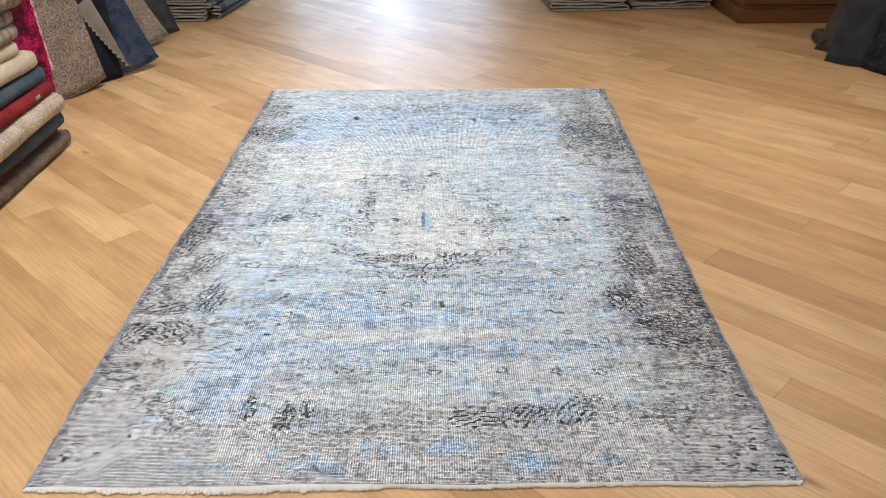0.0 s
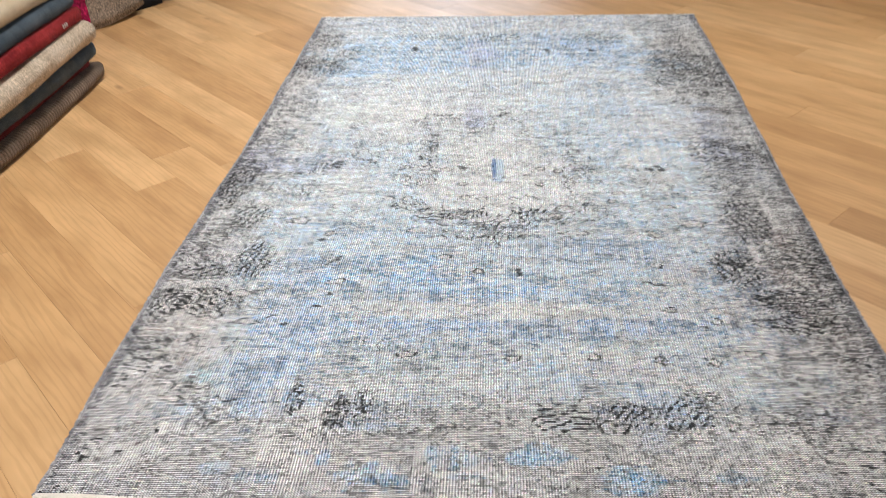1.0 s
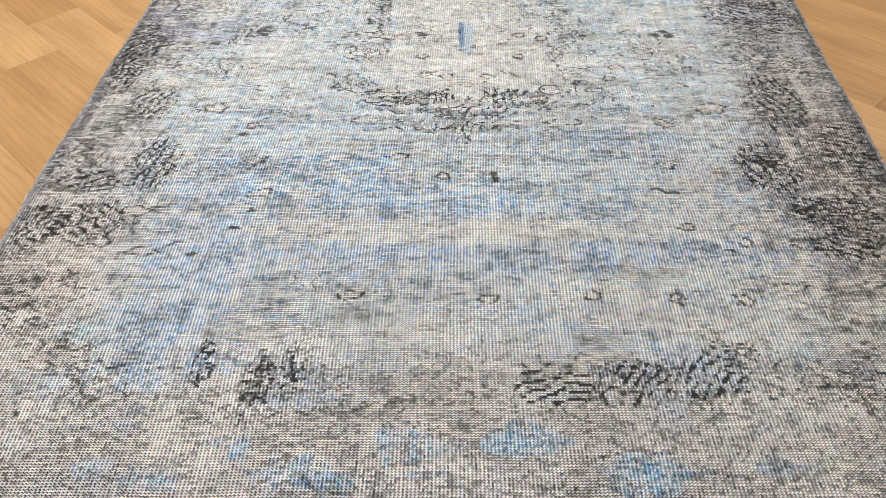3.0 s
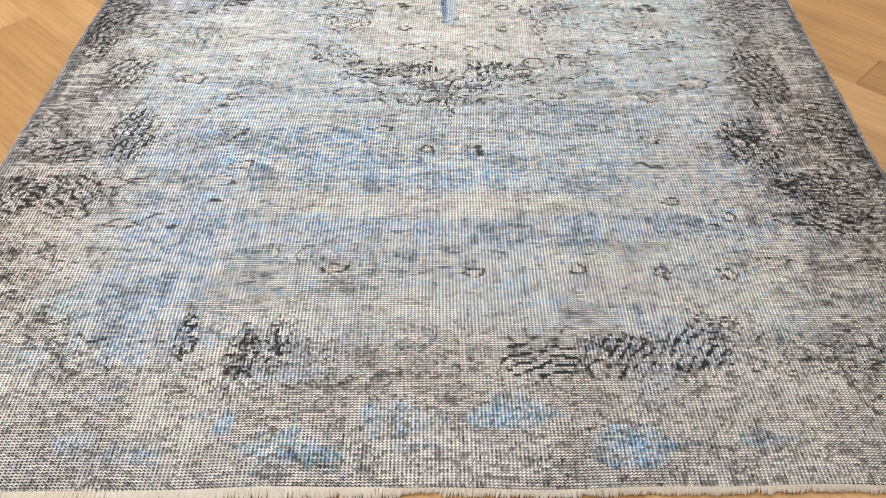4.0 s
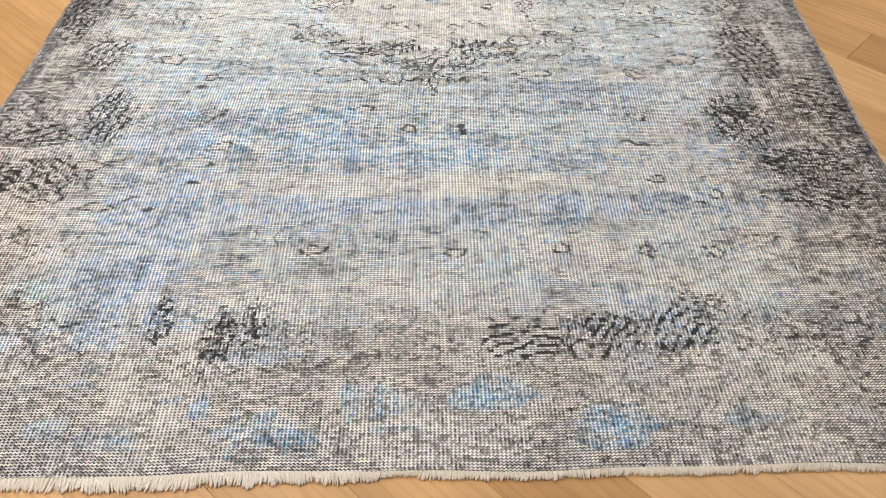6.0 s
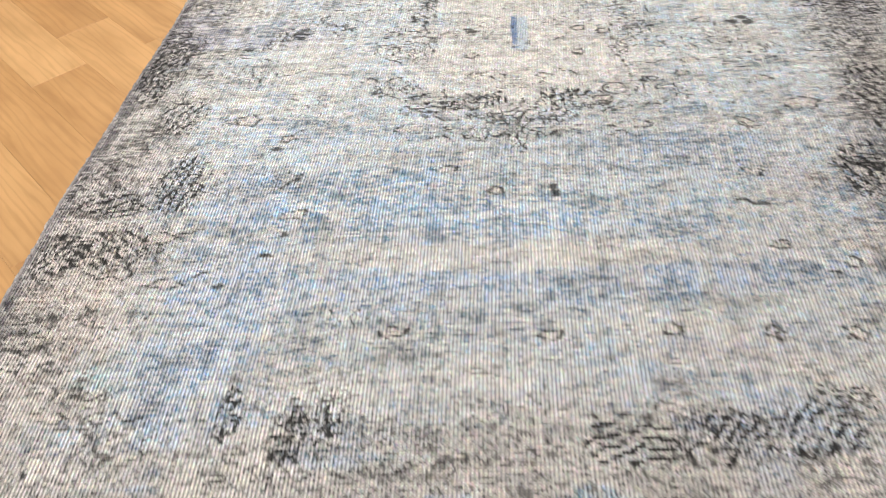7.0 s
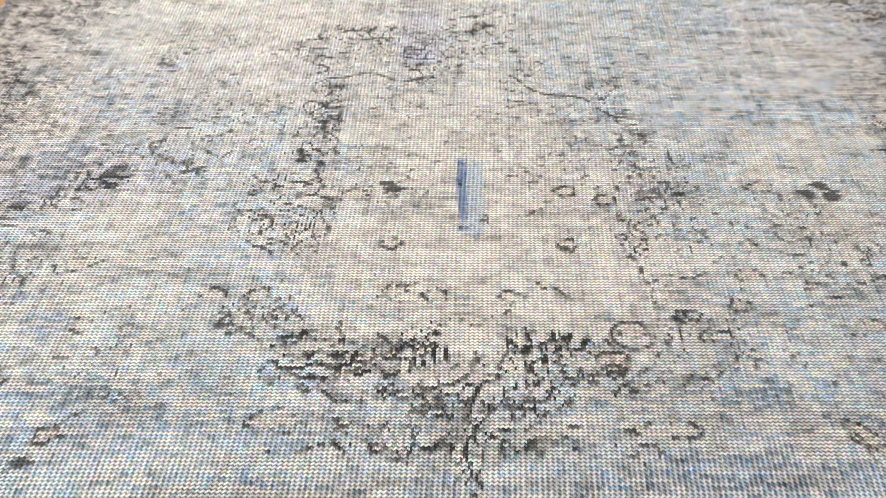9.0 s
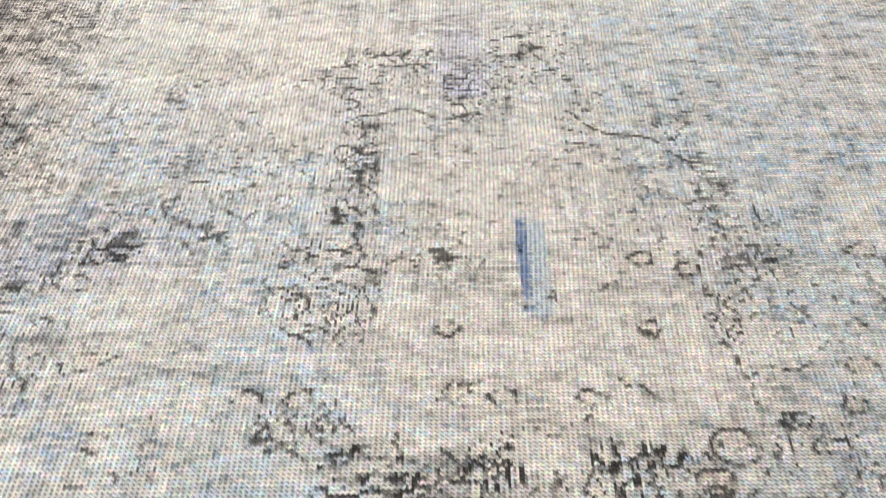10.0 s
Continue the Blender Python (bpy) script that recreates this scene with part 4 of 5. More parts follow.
hatch(0.075, 1.050, 0.064, 0.056, 0.45)
hatch(0.137, 1.100, 0.059, 0.042, 0.3)
ring(0.210, 1.152, 0.053, 0.054, 0)
dash(0.188, 1.152, 0.217, 1.143, 0.006)
dash(0.200, 1.189, 0.217, 1.175, 0.006)
ring(0.241, 1.204, 0.047, 0.038, 0)
dash(0.140, 1.134, 0.250, 1.117, 0.006)
hatch(0.218, 1.104, 0.030, 0.017, 0.7)
plume(-0.185, 1.165, 0.15, 0.09, 8)
arc(0.240, 1.197, 0.059, 0.046)
hatch(0.021, 1.134, 0.478, 0.053, 0.3)
hatch(0.018, 1.042, 0.324, 0.062, 0.3)
dash(0.021, 1.152, 0.018, 0.975, 0.008)
plume(0.300, 0.254, 0.153, 0.095, 55)
plume(0.444, 0.257, 0.123, 0.105, 50)
plume(0.163, 0.245, 0.141, 0.087, 15)
plume(-0.369, 0.260, 0.060, 0.111, 80)
plume(-0.310, 0.272, 0.060, 0.113, 100)
plume(-0.472, 0.305, 0.041, 0.091, 80)
plume(-0.724, 0.883, 0.109, 0.180, 80)
plume(-0.915, 0.669, 0.082, 0.161, 60)
plume(-0.820, 0.687, 0.155, 0.127, 150)
plume(0.722, 0.859, 0.127, 0.191, 110)
plume(0.815, 1.127, 0.118, 0.257, 110)
plume(0.820, 0.701, 0.188, 0.112, 150)
plume(0.825, 0.611, 0.194, 0.087, 150)
plume(0.949, 0.914, 0.177, 0.222, 165)
plume(-0.908, 1.341, 0.090, 0.261, 70)
plume(-0.851, 0.825, 0.189, 0.068, 20)
plume(-0.796, 1.151, 0.113, 0.154, 60)
plume(-0.830, 2.506, 0.269, 0.221, 30)
plume(0.900, 2.499, 0.299, 0.340, 150)
plume(0.881, 1.583, 0.217, 0.189, 160)
plume(-0.915, 1.444, 0.139, 0.206, 40)
plume(-0.085, 1.165, 0.145, 0.046, 90)
plume(0.129, 1.175, 0.115, 0.056, 90)
dash(-0.231, 1.820, -0.227, 1.532, 0.013)
dash(-0.208, 1.802, -0.204, 1.532, 0.009)
dash(-0.227, 1.532, -0.199, 1.390, 0.011)
dash(-0.199, 1.390, -0.238, 1.288, 0.009)
dash(-0.238, 1.288, -0.241, 1.188, 0.008)
dash(0.266, 1.535, 0.250, 1.369, 0.009)
dash(0.250, 1.369, 0.280, 1.290, 0.009)
dash(0.343, 1.494, 0.276, 1.369, 0.007)
dash(0.280, 1.290, 0.286, 1.171, 0.008)
dash(-0.218, 1.802, -0.047, 1.785, 0.008)
dash(0.101, 1.786, 0.288, 1.685, 0.007)
dash(0.288, 1.685, 0.275, 1.535, 0.008)
hatch(-0.463, 1.603, 0.291, 0.180, 0.25)
hatch(0.469, 1.381, 0.260, 0.167, 0.22)
hatch(-0.429, 1.168, 0.228, 0.148, 0.15)
hatch(0.407, 1.153, 0.183, 0.109, 0.15)
dash(0.491, 1.064, 0.508, 1.013, 0.006)
ring(0.505, 1.044, 0.056, 0.040, -40)
dash(0.567, 1.286, 0.629, 1.303, 0.006)
dash(0.498, 1.250, 0.561, 1.271, 0.006)
hatch(0.580, 1.325, 0.101, 0.044, 0.25)
dash(0.537, 1.200, 0.587, 1.191, 0.006)

darker = np.clip((side - 0.6) / 0.25, 0, 1) * 0.75 + np.clip((0.5 - Y) / 0.3, 0, 1) * 0.5 + 0.28
blend(np.clip(scatter * darker * 1.4, 0, 1), (0.06, 0.06, 0.065))
blend(np.clip(marks, 0, 1) * 0.35, ink)
edge_left, edge_right = kx[None, :] * 300, (1 - kx[None, :]) * 300
selvage = np.clip((5.5 - np.minimum(edge_left, edge_right) + 2 * (RAG - 0.5)) / 2, 0, 1)
blend(selvage * 0.8, (0.10, 0.102, 0.118))
dye *= (0.70 + 0.60 * rs.rand(NY, NX))[..., None] * (0.84 + 0.32 * rs.rand(NY, NX, 3))
luma = dye.mean(2, keepdims=True)
dye = ((luma + (dye - luma) * 1.65) * (0.92 - (0.26 + 0.22 * (X > 0)) * border * (1 - 0.5 * front))[..., None]).clip(0.008, 0.85)
beads *= 1 + (0.7 - 0.25 * pale_middle) * (2 * np.repeat(rs.rand(NY, NX // 2), 2, 1) - 1) * (1 - 0.35 * np.clip(scatter * darker, 0, 1))
flecks = (rs.rand(NY, NX) > 0.86) * (0.25 + 0.40 * (1 - plain)) * (1 - WEFT_BITS)
drawn = np.clip(np.maximum(np.maximum(marks, flecks), 0.75 * scatter * darker), 0, 1)
beads *= 1 - 0.5 * selvage


def rug_lift(x, y):
    """Slight waves of a rug lying on a hard floor."""
    return 0.0085 + 0.0016 * np.sin(x * 3.1 + y * 1.7) * np.sin(y * 2.3 + 0.6) + 0.0010 * np.sin(x * 9 + 1) * np.exp(-y * 6)


def build_rug():
    cols, rows = np.arange(NX + 1), np.arange(2 * NY + 1)
    yy = np.repeat((rows / (2 * NY) * LENGTH)[:, None], NX + 1, 1)
    yy = yy + np.where(cols % 2 == 0, 0.0011, -0.0011)[None, :]
    front_wave = 0.002 * np.sin(cols / NX * 17 + 1) + 0.0015 * np.sin(cols / NX * 41)
    yy = yy + front_wave[None, :] * np.exp(-yy / 0.12)
    lx, rx = half_left(yy), half_right(yy)
    xx = lx + (cols / NX)[None, :] * (rx - lx)
    zz = rug_lift(xx, yy) + np.where(rows % 2 == 1, 0.0004, -0.0004)[:, None]
    rim = np.minimum(np.minimum(cols, NX - cols)[None, :] / 3.0, 1.0)
    zz = 0.003 + (zz - 0.003) * (0.45 + 0.55 * rim)
    co = np.stack([xx, yy, zz], -1).reshape(-1, 3)
    i = np.arange(2 * NY)[:, None] * (NX + 1) + np.arange(NX)[None, :]
    quads = np.stack([i, i + 1, i + NX + 2, i + NX + 1], -1).reshape(-1, 4)
    n0 = len(co)
    # edge skirt down to the floor, so that the rug has its thickness
    loop = list(range(NX + 1)) + [r * (NX + 1) + NX for r in range(1, 2 * NY + 1)]
    loop += [2 * NY * (NX + 1) + c for c in range(NX - 1, -1, -1)] + [r * (NX + 1) for r in range(2 * NY - 1, 0, -1)]
    low = co[loop].copy()
    low[:, 2] = 0.001
    co = np.vstack([co, low])
    ln = np.arange(len(loop))
    la = np.array(loop)
    skirt = np.stack([la, n0 + ln, n0 + (ln + 1) % len(loop), la[(ln + 1) % len(loop)]], -1)
    faces = np.vstack([quads, skirt])
    me = bpy.data.meshes.new("woven_face")
    me.vertices.add(len(co))
    me.vertices.foreach_set("co", co.ravel().astype(np.float32))
    me.loops.add(len(faces) * 4)
    me.loops.foreach_set("vertex_index", faces.ravel().astype(np.int32))
    me.polygons.add(len(faces))
    me.polygons.foreach_set("loop_start", (np.arange(len(faces)) * 4).astype(np.int32))
    me.polygons.foreach_set("use_smooth", np.ones(len(faces), bool))
    me.update(calc_edges=True)
    per_face = np.repeat(dye, 2, 0).reshape(-1, 3)
    per_face = np.vstack([per_face, np.full((len(skirt), 3), 0.12)])
    colour = np.ones((len(faces), 4, 4), np.float32)
    colour[:, :, :3] = per_face[:, None, :]
    bead_face = np.repeat(beads, 2, 0).ravel().astype(np.float32)
    colour[:len(bead_face), :, 3] = bead_face[:, None]
    colour[len(bead_face):, :, 3] = 0.3
    at = me.attributes.new("dye", "FLOAT_COLOR", "CORNER")
    at.data.foreach_set("color", colour.ravel())
    for name, field in (("drawn", drawn), ("bare", bare), ("shade_ease", shade_ease)):
        values = np.zeros(len(faces), np.float32)
        values[:len(bead_face)] = np.repeat(field, 2, 0).ravel()
        me.attributes.new(name, "FLOAT", "FACE").data.foreach_set("value", values)
    uvs = np.zeros((len(faces), 4, 2), np.float32)
    cu, cv = np.meshgrid(np.arange(NX), np.arange(2 * NY))
    cu, cv = cu.ravel(), cv.ravel()
    m = len(quads)
    uvs[:m, 0], uvs[:m, 1] = np.stack([cu, cv / 2], -1), np.stack([cu + 1, cv / 2], -1)
    uvs[:m, 2], uvs[:m, 3] = np.stack([cu + 1, (cv + 1) / 2], -1), np.stack([cu, (cv + 1) / 2], -1)
    me.uv_layers.new(name="knots").data.foreach_set("uv", uvs.ravel())
    me.materials.append(MAT_RUG)
    return me


rug = tagged(new("rug"), "worn overdyed blue and cream medallion rug on planks", "rug")
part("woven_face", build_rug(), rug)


def end_line(f):
    """Outer line of the near end: fuller towards one half, with a nick in the middle."""
    wave = 0.002 * math.sin(f * 17 + 1) + 0.0015 * math.sin(f * 41)
    return wave, 0.65 + 0.55 * max(0.0, 1 - abs(f - 0.27) / 0.27) - (0.35 if 0.46 < f < 0.49 else 0.0)


def end_strip(y_edge, depth, sign, rng):
    """Flat-woven cotton end with a ragged outer line."""
    verts, faces, n = [], [], 1300
    for k in range(n + 1):
        f = k / n
        x = float(half_left(y_edge)) + f * float(half_right(y_edge) - half_left(y_edge))
        wave, full = end_line(f) if sign < 0 else (0.0, 1.0)
        ragged = full * depth * (0.8 + 0.5 * noise.noise((f * 34, sign, 0)) + 0.45 * noise.noise((f * 130, sign, 3)) + rng.uniform(-0.28, 0.28))
        z = 0.0082
        y = y_edge + wave
        for yy, zz in ((y - sign * 0.002, 0.001), (y - sign * 0.002, z), (y + sign * ragged * 0.55, z - 0.001), (y + sign * ragged, 0.0045), (y + sign * ragged, 0.001)):
            verts.append((x, yy, zz))
    for k in range(n):
        for j in range(5):
            a, b = k * 5 + j, k * 5 + (j + 1) % 5
            faces.append((a, b, b + 5, a + 5))
    return mesh_from("end_strip", verts, faces, MAT_COTTON)


rng = random.Random(3)
part("end_strip", end_strip(0.0, 0.011, -1, rng), rug, "frayed cream cotton end")
part("end_strip", end_strip(LENGTH, 0.022, 1, rng), rug, "frayed cream cotton end")


def fringe(count, rng):
    """Cut cotton warps in tufts at the near end, splayed and uneven."""
    verts, faces = [], []
    for i in range(count):
        f = (i + rng.uniform(0.1, 0.9)) / count
        x = -0.978 + 1.952 * f
        wave, full = end_line(f)
        clump = noise.noise((f * 60, 0, 4)) + 0.6 * noise.noise((f * 190, 2, 4))
        if clump < -0.62:
            continue
        ln = full * (0.017 + 0.007 * clump + rng.uniform(-0.003, 0.003))
        slant = 0.008 * noise.noise((f * 22, 7, 1)) + 0.006 * noise.noise((f * 90, 5, 1)) + rng.uniform(-0.0022, 0.0022) - 0.0015
        r, top = rng.uniform(0.0010, 0.0019), rng.uniform(0.0058, 0.0085)
        base = len(verts)
        for t, width in ((0.0, 0.9), (0.45, 1.1), (0.85, 0.95), (1.0, 0.45)):
            px, py, pz = x + slant * t * t, wave - 0.001 - ln * t, top - (top - 0.0025) * t * t + 0.0012 * math.sin(t * 3)
            for k in range(4):
                a = math.pi / 4 + math.pi / 2 * k
                verts.append((px + 1.35 * r * width * math.cos(a), py, pz + r * width * math.sin(a)))
        for s in range(3):
            for k in range(4):
                a, b = base + s * 4 + k, base + s * 4 + (k + 1) % 4
                faces.append((a, b, b + 4, a + 4))
        faces.append(tuple(base + 12 + k for k in range(4)))
    return mesh_from("fringe", verts, faces, MAT_COTTON)


tagged(part("fringe", fringe(950, rng), rug, "short frayed cotton threads"), kind="stuff")

# overcast side edges
CORD = wool("grey_overcast_yarn", [(0.20, 0.205, 0.23), (0.48, 0.48, 0.49)], 0.6, 0, 140)
for edge_of in (half_left, half_right):
    pts = []
    for k in range(420):
        y = LENGTH * k / 419
        pts.append((float(edge_of(y)) + rng.uniform(-0.0012, 0.0012), y, 0.0052))
    part("side_cord", tube_mesh("side_cord", pts, 0.0042, CORD, 6, 0.35, rng), rug, "whipped pale grey side edge")


# ---- stock round the rug ----
def bundle(name, x, y, z, length, width, height, mat, label, seed, pair=False, nose=0.0):
    """A folded rug lying in a stack: rounded fold towards the room, plump ends."""
    r = random.Random(seed)
    thing = tagged(new(name), label, "rug", "folded rugs in the stack")
    thing.location = (x, y, z)
    rings, n = [], 28
    steps = 26
    for i in range(steps + 1):
        f = i / steps
        yy = -length * (1 - f)
        end = min(1.0, (1 - f) * length / (height * 0.6))
        plump = math.sqrt(max(0.0, 1 - (1 - end) ** 2)) * 0.25 + 0.75 if f < 1 else 0.62
        wob = 0.010 * noise.noise((f * 3 + seed, 0.3, 0.1))
        ring = []
        for k in range(n):
            a = 2 * math.pi * k / n
            c, s = math.cos(a), math.sin(a)
            bump = 1 + 0.07 * noise.noise((f * 7 + seed, c * 2, s * 2))
            r0 = height / 2
            if c >= 0:
                px = -r0 + r0 * c * bump
            else:
                px = -r0 + (width - 2 * r0) * max(-1.0, c * 1.4)
            pz = math.copysign(min(1.0, abs(s) ** (1.0 if c >= 0 else 0.6)), s)
            sag = 0.12 * height * noise.noise((f * 4 + seed * 3, 1.5, 0.2))
            ring.append((px - (1 - plump) * 0.05 + wob + nose * f, yy - 0.02 * (1 - s) * (f > 0.97), r0 + pz * r0 * plump * min(bump, 1.0) + (sag if f < 0.9 else 0) * (c >= 0)))
        rings.append(ring)
    part("roll", ring_sweep("roll", rings, mat), thing)
    # edge of the rug showing as a cord round the fold's end
    pts = []
    for k in range(15):
        a = -1.5 + 3.0 * k / 14
        pts.append((-height / 2 + 0.46 * height * math.cos(a) * 0.72 - 0.018 + nose, 0.0, height / 2 + height * 0.30 * math.sin(a)))
    part("selvage", tube_mesh("selvage", pts, 0.0035, mat), thing)
    return thing


TWEED_BROWN = wool("brown_striped_wool", [(0.15, 0.11, 0.08), (0.30, 0.23, 0.17)], 0.5, 17)
MAROON = wool("maroon_wool", [(0.10, 0.012, 0.016), (0.17, 0.02, 0.025)], 0.4)
SLATE = wool("slate_wool", [(0.045, 0.062, 0.08), (0.10, 0.125, 0.145)], 0.6)
BEIGE = wool("beige_wool", [(0.40, 0.32, 0.225), (0.62, 0.52, 0.395)], 0.6, 0, 150)
RED = wool("red_wool", [(0.15, 0.010, 0.012), (0.30, 0.03, 0.028)], 0.6, 0, 200)
CREAM_W = wool("cream_wool", [(0.56, 0.45, 0.29), (0.68, 0.58, 0.42)], 0.3)
TAUPE = wool("taupe_wool", [(0.28, 0.215, 0.155), (0.46, 0.37, 0.285)], 0.5, 5)
MAGENTA = wool("magenta_wool", [(0.06, 0.008, 0.02), (0.10, 0.01, 0.03), (0.42, 0.014, 0.09), (0.48, 0.03, 0.12)], 0.9, 0, 70)
TWEED = wool("grey_brown_tweed", [(0.24, 0.195, 0.15), (0.36, 0.30, 0.24)], 1.0, 0, 120)
NAVY = wool("navy_wool", [(0.012, 0.014, 0.02), (0.03, 0.033, 0.045)], 0.6)
DENIM_W = wool("denim_blue_wool", [(0.02, 0.026, 0.045), (0.05, 0.07, 0.125), (0.10, 0.095, 0.085)], 1.0, 0, 170)
OLIVE = wool("olive_tan_wool", [(0.26, 0.21, 0.15), (0.42, 0.35, 0.26)], 0.9, 0, 110)
GRAPHITE = wool("graphite_wool", [(0.05, 0.05, 0.055), (0.10, 0.10, 0.105)], 0.6)
GREY_BACK = wool("grey_rug_back", [(0.28, 0.25, 0.21), (0.36, 0.33, 0.29)], 0.3)
STEEL = wool("steel_grey_felt", [(0.032, 0.034, 0.038), (0.052, 0.054, 0.06)], 0.4, 0, 200)
UMBER = wool("umber_wool", [(0.05, 0.038, 0.03), (0.10, 0.08, 0.065)], 0.5)
COAL = wool("charcoal_wool", [(0.012, 0.014, 0.018), (0.035, 0.037, 0.042)], 1.0, 0, 90)
PALE_EDGE = wool("pale_selvage", [(0.52, 0.48, 0.42), (0.66, 0.62, 0.56)], 0.3)
PINK_EDGE = wool("pink_selvage", [(0.60, 0.32, 0.34), (0.85, 0.66, 0.62)], 0.8, 0, 90)

stack = [  # x of the fold, y of the end, thickness, material, label
    (-1.80, 2.45, 0.085, TWEED_BROWN, "brown striped folded rug at the stack's foot"),
    (-1.84, 2.40, 0.045, MAROON, "thin maroon folded rug in the stack"),
    (-1.80, 2.41, 0.090, SLATE, "slate blue folded rug in the stack"),
    (-1.77, 2.40, 0.115, BEIGE, "thick beige folded rug in the stack"),
    (-1.80, 2.38, 0.075, RED, "red patterned folded rug in the stack"),
    (-1.82, 2.38, 0.080, SLATE, "dark slate folded rug in the stack"),
    (-1.83, 2.36, 0.100, CREAM_W, "cream folded rug in the stack"),
    (-1.86, 2.26, 0.080, CREAM_W, "pale cream folded rug in the stack"),
    (-1.86, 2.30, 0.080, TAUPE, "taupe folded rug in the stack"),
    (-1.87, 2.30, 0.080, TAUPE, "brown taupe folded rug in the stack"),
    (-1.83, 2.36, 0.120, TAUPE, "thick taupe folded rug in the stack"),
    (-1.92, 2.28, 0.100, BEIGE, "beige rolled rug on the stack's top"),
]
zz = 0.002
for k, (sx, sy, th, mat, label) in enumerate(stack):
    b = bundle("folded_rug", sx, sy, zz, 1.3, 0.85, th * 0.88, mat, label, k + 1)
    if mat is RED:
        for j in range(3):
            yb = -0.20 - 0.016 * j
            part("motif", box_mesh("motif", (-0.014, yb - 0.005, 0.030), (0.003, yb + 0.005, 0.046), PALE_EDGE, 0.002), b, "small woven beige motif")
    zz += th * 0.855


def hanging(name, a, b, height, mat, label, lean=(0.0, 0.0), flare=0.05, edge=None, thick=0.012, ripple=0.012, seed=1, edge_side=1, lift=0.0, bulge=0.035, group="hanging rugs"):
    """A rug hanging to the floor between a and b, with its foot swung outwards."""
    thing = tagged(new(name), label, "rug", group)
    A, B = Vector((*a, 0)), Vector((*b, 0))
    along = (B - A)
    width = along.length
    along.normalize()
    out = Vector((along.y, -along.x, 0))
    nu, nh = 22, 30

    def at(f, g, off):
        h = g * height
        swing = flare * (1 - g) ** 3 + ripple * noise.noise((f * 2.2 + seed, g * 1.6, seed)) * (0.3 + 0.7 * g) - flare + bulge * math.sin(math.pi * f) * (1 - g) ** 2 + 0.006 * math.sin(g * 40 + 3 * f + seed) * (1 - abs(2 * f - 1))
        low = 0.002 + lift * f * f * (1 - g) ** 4
        p = A + along * (f * width) + out * (swing + off) + Vector((lean[0] * g, lean[1] * g, h + low))
        return p

    verts, faces = [], []
    for off in (0.0, -thick):
        for i in range(nh + 1):
            for j in range(nu + 1):
                verts.append(at(j / nu, i / nh, off))
    lay = (nh + 1) * (nu + 1)
    for i in range(nh):
        for j in range(nu):
            q = i * (nu + 1) + j
            faces.append((q, q + 1, q + nu + 2, q + nu + 1))
            faces.append((lay + q, lay + q + nu + 1, lay + q + nu + 2, lay + q + 1))
    rim = [j for j in range(nu + 1)] + [i * (nu + 1) + nu for i in range(1, nh + 1)]
    rim += [nh * (nu + 1) + j for j in range(nu - 1, -1, -1)] + [i * (nu + 1) for i in range(nh - 1, 0, -1)]
    for k, p in enumerate(rim):
        q = rim[(k + 1) % len(rim)]
        faces.append((p, lay + p, lay + q, q))
    part("cloth", mesh_from("cloth", verts, faces, mat), thing)
    if edge:
        r = random.Random(seed)
        f = 1.0 if edge_side > 0 else 0.0
        pts = [at(f, i / 60, -thick / 2) + Vector((r.uniform(-1, 1) * 0.0015, r.uniform(-1, 1) * 0.0015, 0.003)) for i in range(61)]
        part("selvage", tube_mesh("selvage", pts, thick * 0.8, edge, 6, 0.45, r), thing, "whip-stitched edge")
    pts = [at(j / 24, 0.0, -thick / 2) + Vector((0, 0, 0.004)) for j in range(25)]
    part("hem", tube_mesh("hem", pts, thick * 0.5, mat), thing)
    return thing


hanging("hanging_rug", (-2.42, 2.70), (-2.15, 3.13), 1.5, MAGENTA, "magenta and black hanging rug with a pink edge", edge=PINK_EDGE, seed=2, lean=(-0.06, 0))
hanging("hanging_rug", (-2.20, 3.06), (-1.985, 3.42), 1.5, TWEED, "grey-brown tweed hanging rug swung at the foot", flare=0.07, seed=3, lean=(-0.14, -0.05), lift=0.05, ripple=0.03)
navy = hanging("hanging_rug", (-2.22, 3.30), (-1.95, 3.60), 1.5, NAVY, "near-black hanging rug with folded grey back", seed=4)
hanging("hanging_rug", (-2.12, 3.48), (-1.785, 3.85), 1.5, DENIM_W, "mottled denim blue hanging rug", flare=0.12, seed=5, lean=(-0.42, -0.1), lift=0.06, ripple=0.04)
hanging("hanging_rug", (-2.22, 4.05), (-1.905, 4.50), 1.5, OLIVE, "olive tan hanging rug beside the blue one", flare=0.10, seed=6, lean=(-0.6, -0.1), lift=0.05, ripple=0.04)
hanging("hanging_rug", (-2.22, 4.45), (-1.93, 4.85), 1.5, GRAPHITE, "graphite grey hanging rug", seed=7, lean=(-0.4, 0))

# turned-back corner of the near-black rug, grey underside with a spotted stitched edge
flap_v, flap_f, m = [], [], 16
tip, hi0, hi1 = Vector((-1.90, 3.60, 0.06)), Vector((-2.17, 3.42, 0.75)), Vector((-2.15, 3.55, 0.75))
for off in (0.0, 0.008):
    for i in range(m + 1):
        g = i / m
        for j in range(6):
            f = j / 5
            p = tip.lerp(hi0, g).lerp(tip.lerp(hi1, g), f) + Vector((0.02 * math.sin(g * 3) + off - 0.07 * (1 - f) * math.sin(g * 3.1), -0.02 * math.sin(g * 3) - off, 0))
            flap_v.append(p)
for s in range(2):
    for i in range(m):
        for j in range(5):
            q = s * (m + 1) * 6 + i * 6 + j
            flap_f.append((q, q + 1, q + 7, q + 6) if s else (q, q + 6, q + 7, q + 1))
